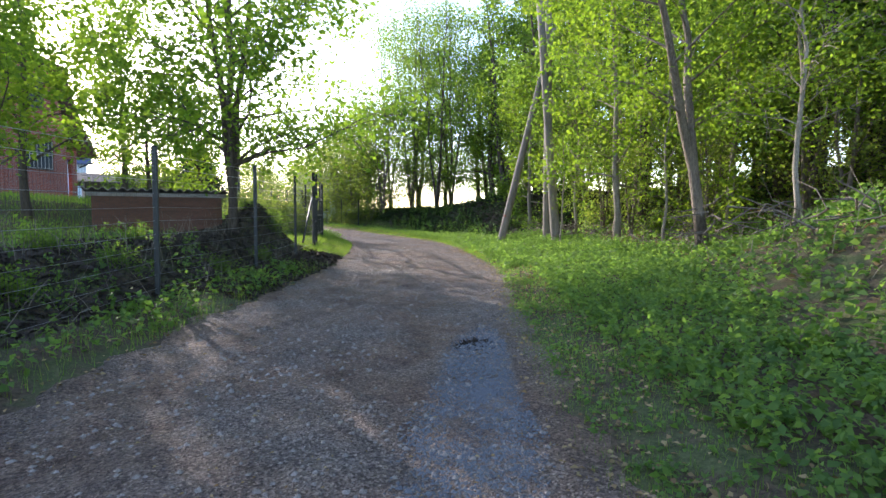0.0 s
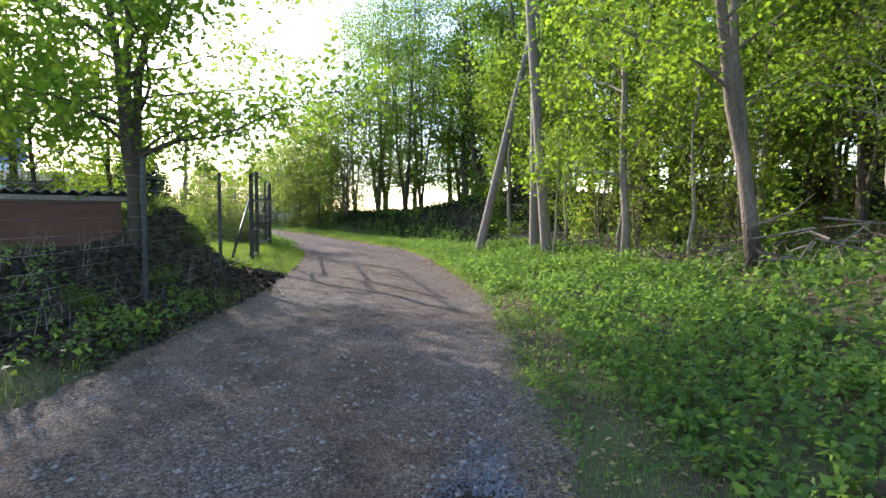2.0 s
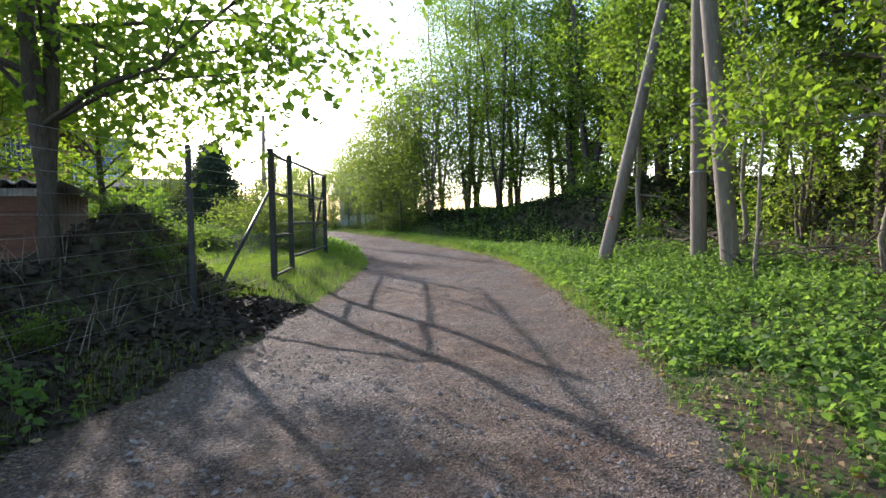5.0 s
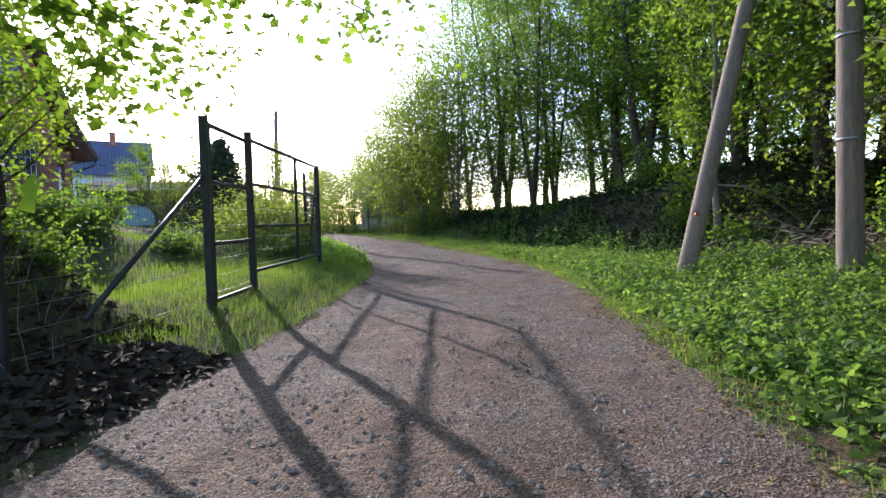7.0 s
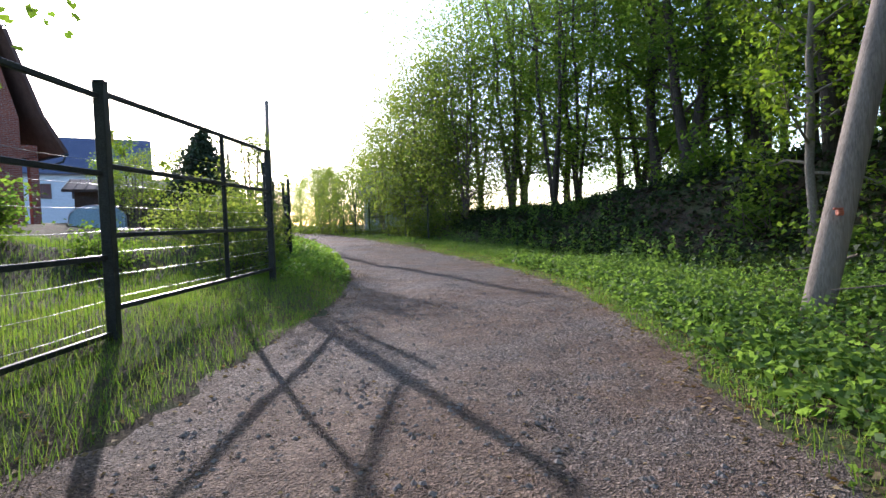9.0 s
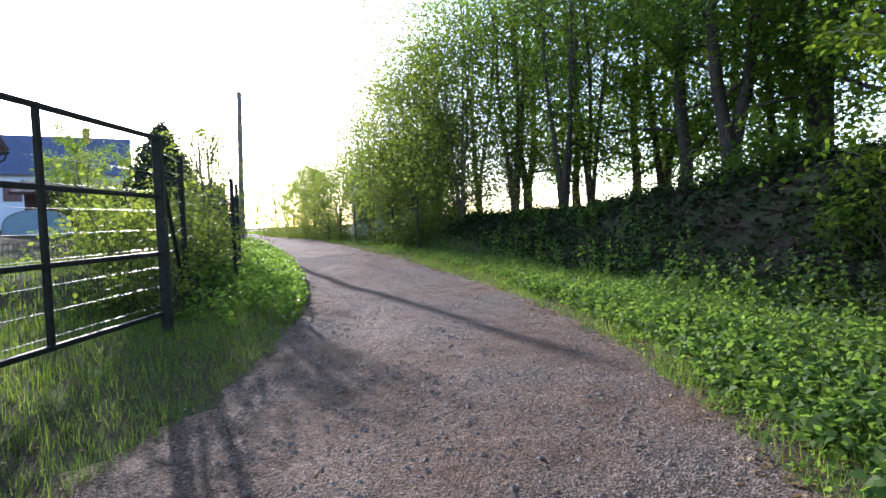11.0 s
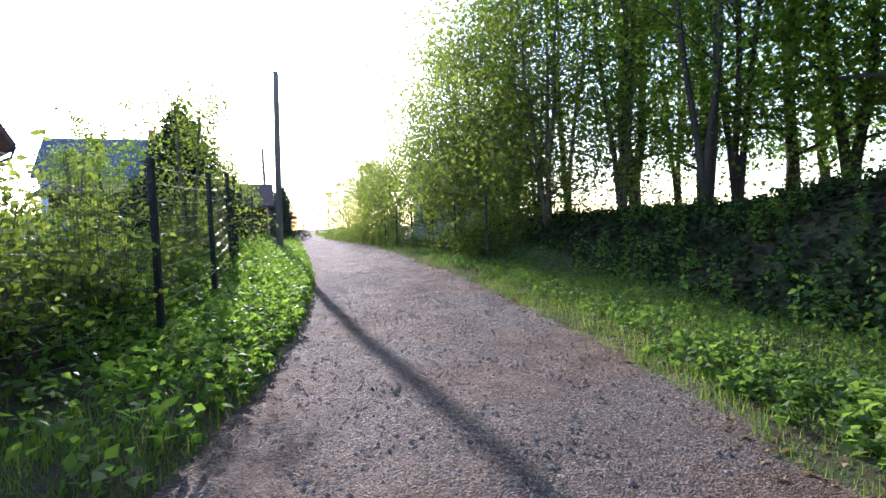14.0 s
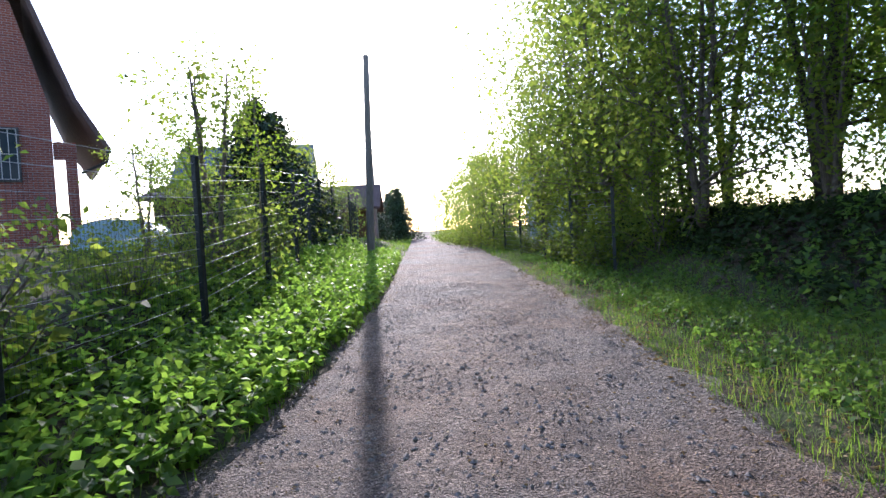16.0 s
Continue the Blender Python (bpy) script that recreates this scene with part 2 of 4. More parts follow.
class Build:
    """Collects boxes and tubes into one mesh."""

    def __init__(self):
        self.v, self.f = [], []

    def box(self, lo, hi, m=None):
        k = len(self.v)
        for x in (lo[0], hi[0]):
            for y in (lo[1], hi[1]):
                for z in (lo[2], hi[2]):
                    p = Vector((x, y, z))
                    self.v.append(m @ p if m is not None else p)
        self.f += [tuple(k + i for i in q) for q in ((0, 1, 3, 2), (4, 6, 7, 5), (0, 4, 5, 1), (2, 3, 7, 6), (0, 2, 6, 4), (1, 5, 7, 3))]
        return self

    def tube(self, pts, radii, sides=6, cap=True):
        pts = [Vector(p) for p in pts]
        k0 = len(self.v)
        for i, p in enumerate(pts):
            d = (pts[min(i + 1, len(pts) - 1)] - pts[max(i - 1, 0)]).normalized()
            a = d.orthogonal().normalized() if abs(d.z) < 0.05 else (Vector((1, 0, 0)) - d * d.x).normalized()
            b = d.cross(a)
            for s in range(sides):
                w = 2 * math.pi * s / sides
                self.v.append(p + (a * math.cos(w) + b * math.sin(w)) * radii[i])
        for i in range(len(pts) - 1):
            for s in range(sides):
                s2 = (s + 1) % sides
                self.f.append((k0 + i * sides + s, k0 + i * sides + s2, k0 + (i + 1) * sides + s2, k0 + (i + 1) * sides + s))
        if cap:
            self.f.append(tuple(k0 + s for s in reversed(range(sides))))
            self.f.append(tuple(k0 + (len(pts) - 1) * sides + s for s in range(sides)))
        return self

    def poly(self, pts, depth):
        """A flat outline pushed along the vector depth."""
        k, n = len(self.v), len(pts)
        d = Vector(depth)
        self.v += [Vector(p) for p in pts] + [Vector(p) + d for p in pts]
        self.f.append(tuple(k + i for i in range(n)))
        self.f.append(tuple(k + n + i for i in reversed(range(n))))
        for i in range(n):
            j = (i + 1) % n
            self.f.append((k + i, k + n + i, k + n + j, k + j))
        return self

    def mesh(self, name, mat, smooth=False, bevel=0.0):
        me = mesh_of(name, self.v, self.f, mat, smooth)
        bm = bmesh.new()
        bm.from_mesh(me)
        if bevel:
            bmesh.ops.bevel(bm, geom=bm.edges[:], offset=bevel, segments=1, affect='EDGES')
        bmesh.ops.recalc_face_normals(bm, faces=bm.faces)
        bm.to_mesh(me)
        bm.free()
        return me


def unit(a):
    return a / np.maximum(np.linalg.norm(a, axis=1, keepdims=True), 1e-6)


def leaf_quads(P, size, rng, droop=0.3, slim=0.62, flat=0.5, lobed=False):
    """Kite-shaped leaves at the points P, turned all ways, hanging a little."""
    n = len(P)
    d = rng.normal(size=(n, 3))
    d[:, 2] = d[:, 2] * flat - droop
    d = unit(d)
    up = rng.normal(size=(n, 3)) * 0.7 + np.array([0, 0, 1.0])
    s = unit(np.cross(d, up))
    nn = np.cross(s, d)
    L = (size * rng.uniform(0.65, 1.3, n))[:, None]
    if lobed:
        V = np.empty((n, 8, 3))
        for i, (a, b, c) in enumerate(((0, 0, 0), (0.12, 0.36, 0.06), (0.36, 0.22, 0.03), (0.62, 0.46, 0.05), (1, 0, -0.1), (0.62, -0.46, 0.05), (0.36, -0.22, 0.03), (0.12, -0.36, 0.06))):
            V[:, i] = P + L * (a * d + b * slim * s + c * nn)
        return V
    V = np.empty((n, 4, 3))
    V[:, 0] = P
    V[:, 1] = P + d * L * 0.45 + s * L * slim * 0.5 + nn * L * 0.10
    V[:, 2] = P + d * L - nn * L * 0.08
    V[:, 3] = P + d * L * 0.45 - s * L * slim * 0.5 + nn * L * 0.10
    return V


# ---- the lie of the land ----
RY = np.array([-40, 0, 2, 5, 10, 12, 16, 20, 24, 28, 31, 35, 40, 47, 60, 95, 400.0])
RL = np.array([-9, -3.5, -2.9, -1.8, -0.1, 0.65, 1.7, 2.45, 2.95, 2.7, 2.15, 1.2, -0.35, -2.7, -7.0, -19, -120.0])
RR = np.array([-4, 1.1, 1.6, 2.4, 4.2, 4.85, 5.75, 6.45, 6.9, 6.5, 5.9, 4.8, 3.2, 0.95, -2.9, -16, -116.0])
ZY = np.array([-60, 0, 10, 20, 30, 36, 45, 60, 100, 2000.0])
ZZ = np.array([-0.3, 0.0, 0.17, 0.25, 0.33, 0.5, 0.72, 0.85, 0.9, 0.9])


def smooth_interp(y, xs, ys):
    return (np.interp(y - 1.2, xs, ys) + np.interp(y, xs, ys) * 2 + np.interp(y + 1.2, xs, ys)) / 4


def left_edge(y):
    return smooth_interp(np.asarray(y, float), RY, RL)


def right_edge(y):
    return smooth_interp(np.asarray(y, float), RY, RR)


def sstep(a, b, v):
    t = np.clip((v - a) / (b - a), 0, 1)
    return t * t * (3 - 2 * t)


def wobble(x, y):
    return (np.sin(x * 1.7 + y * 0.6) * np.sin(y * 1.3 - x * 0.4) + 0.5 * np.sin(x * 4.1 + 1) * np.sin(y * 3.7 + x))


def height(x, y):
    x, y = np.asarray(x, float), np.asarray(y, float)
    z = np.interp(y, ZY, ZZ)
    dr = x - right_edge(y)
    dl = left_edge(y) - x
    near = 1 - sstep(19, 25, y)
    foot = np.interp(y, [20, 25, 32, 40, 46], [4.2, 4.0, 2.6, 1.4, 0.8])
    slope = 0.12 * sstep(0, 0.8, dr) + 0.45 * sstep(0.8, 4.2, dr) + 2.6 * sstep(4, 15, dr)
    slope = slope + 1.0 * sstep(2.3, 5.6, dr) * (1 - sstep(5, 9, y))
    tall = np.interp(y, [22, 28, 34, 42, 46, 52], [2.6, 2.15, 1.25, 0.95, 0.45, 0.1])
    bank = 0.12 * sstep(0, 0.8, dr) + tall * sstep(0, 2.2, dr - foot) + 0.3 * sstep(4, 16, dr - foot) * (1 - sstep(44, 50, y))
    z = z + near * slope + (1 - near) * bank
    lawn = sstep(16.6, 18.5, y) * (1 - sstep(25, 27, y))
    lb = 0.18 * sstep(0, 0.9, dl) + (1 - lawn) * 0.65 * sstep(1.3, 2.6, dl) + lawn * (0.15 * sstep(0.6, 2, dl) + 1.0 * sstep(4.5, 7, dl)) + 0.5 * sstep(5, 12, dl)
    z = z + lb * (1 - sstep(55, 70, y) * 0.7)
    z = z + 0.75 * np.exp(-((x + 0.8) / 0.75) ** 2 - ((y - 16.6) / 0.95) ** 2)
    off = np.maximum(dr, dl)
    return z + 0.035 * wobble(x, y) * sstep(0.1, 1.2, off) - 0.22 * (1 - sstep(-0.8, -0.15, off)) - 0.02 * (1 - sstep(-0.3, 0.1, off))


def hz(x, y):
    return float(height(x, y))


def grid_mesh(name, xs, ys, Z, mat, X=None, Y=None):
    nx, ny = len(xs), len(ys)
    if X is None:
        X, Y = np.meshgrid(xs, ys)
    V = np.stack([X, Y, Z], -1).reshape(-1, 3)
    i = (np.arange(ny - 1)[:, None] * nx + np.arange(nx - 1)[None, :]).ravel()
    F = np.stack([i, i + 1, i + nx + 1, i + nx], 1)
    return mesh_of(name, V.tolist(), F.tolist(), mat, True)


def build_ground():
    xs = np.concatenate([[-2500, -900, -350, -150, -80, -50], np.arange(-36, -8, 1.0), np.arange(-8, 14, 0.32), np.arange(14, 40, 1.0), [50, 80, 150, 350, 900, 2500]])
    ys = np.concatenate([[-2500, -900, -350, -120, -60, -35], np.arange(-20, 2, 1.0), np.arange(2, 46, 0.32), np.arange(46, 110, 1.2), [120, 160, 250, 400, 900, 2500]])
    X, Y = np.meshgrid(xs, ys)
    ob = new("ground", grid_mesh("ground", xs, ys, height(X, Y), M_EARTH))
    tagged(ob, "earth and moss ground rising into banks beside the track", "ground", kind="structure")


HOLES = [(2.05, 5.65, 0.26, 0.13), (2.5, 9.75, 0.42, 0.09), (2.9, 13.2, 0.3, 0.03), (4.2, 22.5, 0.4, 0.03), (3.3, 31.5, 0.5, 0.03)]


def build_road():
    ys = np.concatenate([np.arange(-25, 1, 0.5), np.arange(1, 42, 0.12), np.arange(42, 130, 0.6)])
    us = np.linspace(0, 1, 56)
    U, Y = np.meshgrid(us, ys)
    rag = 0.16 * np.sin(Y * 2.3) * np.sin(Y * 0.9 + 1) + 0.07 * np.sin(Y * 7.1) + 0.03 * np.sin(Y * 19)
    rag2 = 0.16 * np.sin(Y * 1.9 + 2) * np.sin(Y * 1.1) + 0.07 * np.sin(Y * 6.3 + 1) + 0.03 * np.sin(Y * 17)
    lo, hi = left_edge(Y) - 0.25 + rag, right_edge(Y) + 0.3 + rag2
    X = lo + (hi - lo) * U
    Z = np.interp(Y, ZY, ZZ) + 0.05 * np.sin(U * math.pi) - 0.025
    Z = Z + 0.012 * wobble(X * 1.5, Y * 1.2) + 0.006 * wobble(X * 5.3, Y * 4.7)
    Z = Z - 0.03 * (np.exp(-((U - 0.28) / 0.09) ** 2) + np.exp(-((U - 0.72) / 0.09) ** 2))
    for hx, hy, r, d in HOLES:
        q = ((X - hx) / r) ** 2 + ((Y - hy) / (r * 0.8)) ** 2
        Z = Z - d * np.exp(-q * q)
    edge = np.minimum(U, 1 - U)
    Z = np.maximum(Z, height(X, Y) + 0.02 * sstep(0.02, 0.08, edge) - 0.05 * (1 - sstep(0.0, 0.03, edge)))
    ob = new("road", grid_mesh("road", us, ys, Z, M_ROAD, X, Y))
    tagged(ob, "worn gravel and dirt track with potholes and wheel ruts", "road", kind="structure")


build_ground()
build_road()


# ---- trees ----
def grow(rng, h, r, crown_from, spread, stems=1, lean=(0, 0), limbs=16, up=0.5, twigs=3, fork=0.0):
    """Wood of a tree, and the points where its leaves hang."""
    B = Build()
    tips = []
    for st in range(stems):
        az0 = st * 2 * math.pi / stems + 0.6
        out = 0.0 if stems == 1 else (0.2 if fork > 0.25 else 0.10) / (1 - fork)
        n = 9
        pts, rad = [], []
        for i in range(n):
            f = i / (n - 1)
            w = rng.normal(size=2) * 0.005 * h * (f > fork)
            pts.append(Vector((lean[0] * f * h + out * h * max(0, f - fork) * math.cos(az0) + w[0], lean[1] * f * h + out * h * max(0, f - fork) * math.sin(az0) + w[1], -0.15 + f * h)))
            rad.append(r * (1.25 if i == 0 else 1) * (1 - f) ** 0.75 + 0.012)
        B.tube(pts, rad, 8)
        for k in range(limbs):
            f = crown_from + (0.97 - crown_from) * (k + rng.random()) / limbs
            i = min(int(f * (n - 1)), n - 2)
            p = pts[i].lerp(pts[i + 1], f * (n - 1) - i)
            az = k * 2.4 + rng.normal() * 0.4
            g = (f - crown_from) / (1 - crown_from)
            L = spread * (0.45 + 1.0 * math.sin(math.pi * min(1, 0.25 + 0.72 * g))) * rng.uniform(0.65, 1.1)
            el = up + 0.5 * g + rng.normal() * 0.15
            d = Vector((math.cos(az) * math.cos(el), math.sin(az) * math.cos(el), math.sin(el)))
            lp = [p]
            for s in range(1, 5):
                d = (d + Vector(rng.normal(size=3)) * 0.16 + Vector((0, 0, -0.03))).normalized()
                lp.append(lp[-1] + d * L / 4)
            lr = max(0.012, rad[i] * 0.38)
            B.tube(lp, [lr, lr * 0.75, lr * 0.5, lr * 0.3, 0.005], 5, False)
            for s in range(1, 5):
                for q in range(3):
                    dd = (d + Vector(rng.normal(size=3)) * 0.8).normalized()
                    e = lp[s] + dd * L * rng.uniform(0.18, 0.34)
                    if q < twigs:
                        B.tube([lp[s], (lp[s] + e) / 2 + Vector((0, 0, 0.04)), e], [lr * 0.22 + 0.003, 0.006, 0.003], 3, False)
                    tips.append((lp[s], e))
    return B, tips


def crown_points(tips, n, rng, fuzz):
    a = np.array([t[0] for t in tips])
    b = np.array([t[1] for t in tips])
    i = rng.integers(0, len(tips), n)
    f = rng.uniform(0.2, 1.15, n)[:, None]
    return a[i] * (1 - f) + b[i] * f + rng.normal(size=(n, 3)) * fuzz


def make_tree(name, label, at, seed, h, r, crown_from, spread, n_leaves, leaf, leaf_mat, bark, stems=1, lean=(0, 0), limbs=16, up=0.5, fuzz=0.18, slim=0.62, rz=0, group="", category="tree", far=False, twigs=3, fork=0.0, lobed=False):
    rng = np.random.default_rng(seed)
    B, tips = grow(rng, h, r, crown_from, spread, stems, lean, limbs, up, twigs, fork)
    x, y = at
    ob = empty(name, pose(x, y, hz(x, y) - 0.03, 0, 0, rz))
    part(ob, "trunk", B.mesh("trunk", bark, True))
    V = leaf_quads(crown_points(tips, n_leaves, rng, fuzz), leaf, rng, slim=slim, lobed=lobed)
    if far:
        V = V[:, 1:]
    part(ob, "leaves", quads_mesh("leaves", V, leaf_mat), kind="stuff")
    return tagged(ob, label, category, group)


def put_copy(ob, x, y, rz, s=1.0, dz=0.0):
    c = copy_thing(ob, pose(x, y, hz(x, y) - 0.04 + dz, 0, 0, rz))
    c.scale = (s, s, s)
    return c


# the maple by the fence, two-stemmed, and its neighbours in the garden
make_tree("maple_tree", "two-stemmed maple with fresh green leaves behind the fence", (-1.25, 15.3), 3, 9.0, 0.105, 0.17, 3.5, 27000, 0.115, L_MAPLE, M_BARK_DARK, stems=3, limbs=15, up=0.3, fuzz=0.3, slim=1.0, fork=0.14, lobed=True)
garden = make_tree("garden_tree", "leafy young garden tree with thin branches", (-6.5, 17), 8, 7.0, 0.11, 0.2, 2.0, 5500, 0.14, L_YOUNG, M_BARK_DARK, twigs=1, limbs=18, up=0.4, group="garden trees", slim=0.8)
for x, y, rz, s in ((-5.4, 12.0, 70, 0.75), (-5.2, 21.2, 100, 0.9), (-3.9, 18.4, 200, 0.6), (-2.7, 20.3, 130, 0.7), (-10, 21, 160, 1.0), (-9, 14, 40, 1.0), (-13, 26, 10, 0.9), (-10.4, 44.6, 10, 0.66), (-8.8, 46.8, 120, 0.6)):
    put_copy(garden, x, y, rz, s)

# the forked tree on the woodland edge
make_tree("forked_tree", "forked grey-brown tree leaning over the nettles", (8.5, 9.4), 5, 7.5, 0.115, 0.33, 2.1, 10000, 0.10, L_YOUNG, M_BARK, stems=2, lean=(-0.17, 0.02), limbs=9, up=0.45, fork=0.3)
alder = make_tree("pale_tree", "slim pale-barked tree with bright young leaves", (8.95, 13.2), 11, 8.0, 0.09, 0.2, 2.0, 6000, 0.13, L_YOUNG, M_BARK_PALE, lean=(-0.03, 0.03), limbs=18, up=0.4, group="woodland edge trees")
for x, y, rz, s in ((11.8, 12.2, 220, 1.0), (11.2, 23.6, 300, 0.95)):
    put_copy(alder, x, y, rz, s)
sapling = make_tree("sapling", "thin bent sapling with sparse leaves", (8.0, 6.9), 14, 5.0, 0.035, 0.3, 1.0, 1200, 0.09, L_YOUNG, M_BARK_PALE, limbs=10, up=0.5, group="saplings", category="sapling")
for x, y, rz, s in ((9.4, 8.1, 50, 1.1), (10.5, 6.2, 110, 0.8), (9.0, 11.3, 200, 0.9), (9.6, 14.2, 250, 1.0), (8.1, 14.8, 310, 0.7), (10.4, 18, 20, 1.2), (12, 8, 90, 1.3), (-1.2, 35.6, 60, 0.75)):
    put_copy(sapling, x, y, rz, s)

# the wood on the hill and the bank
tall_a = make_tree("woodland_tree", "tall dark-trunked woodland tree in full leaf", (13.0, 10.5), 21, 13, 0.2, 0.1, 3.0, 10500, 0.215, L_WOOD, M_BARK_DARK, far=True, twigs=1, limbs=20, up=0.35, fuzz=0.3, group="woodland trees")
tall_b = make_tree("woodland_tree", "tall dark-trunked woodland tree in full leaf", (10.2, 41.5), 22, 12, 0.17, 0.16, 2.7, 9500, 0.21, L_WOOD, M_BARK_DARK, far=True, twigs=1, stems=2, limbs=12, up=0.45, fuzz=0.3, group="woodland trees")
rw = np.random.default_rng(77)
spots = [(12.3, 41.8), (14.2, 37.5), (15.5, 41), (13.2, 31.0), (14.6, 28.5), (17.5, 34.5), (13.4, 22.5), (16, 18.5), (12.6, 16.2), (15.2, 13), (13.8, 7.0), (17, 9.5), (16.2, 4.5), (12.8, 3.2), (19.5, 14), (20, 21), (19, 27), (21, 8), (20.5, 2), (15.5, 0), (21.5, 33), (24, 15), (25, 24), (17.5, 6.5), (18.5, 11.5), (22.5, 18.5), (23.5, 11), (18, 1), (22, 28), (19, 17), (16.5, 15), (26, 11), (24.5, 4), (15.5, 31), (13.2, 33.6), (17, 29.5), (18.5, 38), (12.9, 25), (18, 45), (23, 40)]
for i, (x, y) in enumerate(spots):
    put_copy((tall_a, tall_b)[i % 2], x + rw.normal() * 0.4, y + rw.normal() * 0.4, rw.uniform(0, 360), rw.uniform(0.8, 1.1))
# the tall slim row along the bank, and the thick of the wood up the slope
slim_tree = make_tree("bank_tree", "tall slim many-stemmed tree on the bank", (9.0, 38.6), 23, 14.5, 0.075, 0.17, 3.1, 14000, 0.17, L_WOOD, M_BARK_DARK, far=True, twigs=1, stems=3, limbs=13, up=0.25, fuzz=0.55, group="bank trees")
for x, y, s in ((9.9, 35.2, 0.95), (8.2, 42.6, 1.0), (11.6, 37.4, 1.0), (12.2, 43.0, 1.0)):
    put_copy(slim_tree, x, y, rw.uniform(0, 360), s)
for x, y, s in ((14.6, 10.2, 1.0), (16.8, 12.6, 1.1), (15.0, 5.8, 1.0), (18.6, 8.2, 1.1), (14.2, 14.8, 0.9), (17.6, 16.8, 1.1), (20.4, 11.4, 1.2), (22.0, 6.0, 1.2), (24.0, 8.6, 1.3), (21.2, 15.4, 1.2), (26.5, 18, 1.3), (15.4, 21.0, 1.0), (17.8, 24.0, 1.1), (20.6, 24.6, 1.2)):
    put_copy(tall_a, x, y, rw.uniform(0, 360), s)
# trees behind the start of the walk
for x, y in ((-9, -10), (-3, -16), (7, -12), (12, -6), (-12, -2)):
    put_copy(tall_a, x, y, rw.uniform(0, 360), 0.8)

# far trees beyond the end of the track
for x, y, s in ((-52, 118, 0.7), (-45, 124, 0.6), (-40, 112, 0.6), (-34, 128, 0.7), (-29, 118, 0.55), (-25, 126, 0.6), (-20, 116, 0.6), (-15, 122, 0.7), (-9, 112, 0.6), (-3, 118, 0.7), (4, 110, 0.8), (-6, 92, 0.6), (2, 84, 0.7), (8, 74, 0.8), (-60, 108, 0.7)):
    put_copy(tall_a, x, y, rw.uniform(0, 360), s)

# willow thicket on the outer side of the bend
willow = make_tree("willow_tree", "bushy willow tree with pale green leaves", (6.2, 41.3), 31, 8.0, 0.09, 0.03, 2.4, 10500, 0.21, L_WILLOW, M_BARK, far=True, twigs=1, stems=3, limbs=15, up=0.3, fuzz=0.42, slim=0.5, group="willow thicket")
for x, y, rz, s in ((4.4, 44.4, 80, 0.85), (2.9, 47.2, 10, 0.75), (6.9, 38.6, 150, 0.9), (5.2, 42.2, 300, 0.9), (6.8, 50, 200, 0.8), (1.6, 58, 20, 0.75), (0.9, 51, 120, 0.55), (-0.8, 55.4, 60, 0.6), (-2.4, 60, 220, 0.65), (4.6, 60, 250, 0.95), (-3.6, 66, 100, 0.75), (-9.5, 82, 100, 0.75)):
    put_copy(willow, x, y, rz, s)


def make_bush(name, label, at, seed, h, w, n, leaf, mat, group=""):
    rng = np.random.default_rng(seed)
    B = Build()
    tips = []
    for k in range(26):
        az, el = rng.uniform(0, 6.28), rng.uniform(0.5, 1.45)
        d = Vector((math.cos(az) * math.cos(el) * w / h * 1.3, math.sin(az) * math.cos(el) * w / h * 1.3, math.sin(el)))
        L = h * rng.uniform(0.55, 1.05)
        p0 = Vector((rng.normal() * w * 0.2, rng.normal() * w * 0.2, -0.1))
        ps = [p0 + d * L * f + Vector(rng.normal(size=3)) * 0.05 * f for f in (0, 0.35, 0.7, 1)]
        B.tube(ps, [0.014, 0.011, 0.008, 0.003], 4, False)
        for f in (1, 2, 3):
            for q in range(2):
                tips.append((ps[f], ps[f] + Vector(rng.normal(size=3)) * 0.22 * w))
    ob = empty(name, pose(*at, hz(*at)))
    part(ob, "stems", B.mesh("stems", M_BARK, True))
    part(ob, "leaves", quads_mesh("leaves", leaf_quads(crown_points(tips, n, rng, 0.09), leaf, rng, slim=0.6), mat), kind="stuff")
    return tagged(ob, label, "bush", group)


bush = make_bush("bush", "leafy green bush growing through the wire fence", (0.25, 29.3), 41, 1.7, 1.0, 1700, 0.10, L_WILLOW, "fence bushes")
for x, y, rz, s in ((0.5, 27.2, 30, 0.95), (-0.6, 31.9, 60, 0.6), (-1.2, 33.6, 110, 0.65), (-2.1, 35.8, 160, 0.85), (-2.9, 37.8, 200, 0.85), (-3.9, 40, 10, 1.0), (-4.6, 42.3, 80, 1.1), (0.7, 25.6, 140, 0.8), (-0.8, 29.4, 300, 0.95), (-1.9, 32.6, 20, 0.6), (-0.6, 27.8, 220, 1.0), (-2.2, 30.4, 260, 0.95),
                    (4.9, 40.2, 45, 0.9), (3.9, 42.6, 90, 0.8), (6.3, 39, 170, 1.0), (2.6, 45.8, 0, 0.55), (1.2, 48.8, 210, 0.5), (0.2, 51.6, 250, 0.9), (-1.5, 55.5, 10, 1.0), (-3.8, 61, 70, 1.0), (-6.5, 68, 70, 1.0), (-9, 75, 70, 1.0)):
    put_copy(bush, x, y, rz, s)
shrub = make_tree("shrub_tree", "tall loose garden shrub with pale green leaves", (-1.3, 34.4), 44, 3.6, 0.04, 0.08, 1.1, 2600, 0.12, L_WILLOW, M_BARK, far=True, twigs=0, stems=3, limbs=9, up=0.5, fuzz=0.15, slim=0.6, group="garden shrubs", category="shrub")
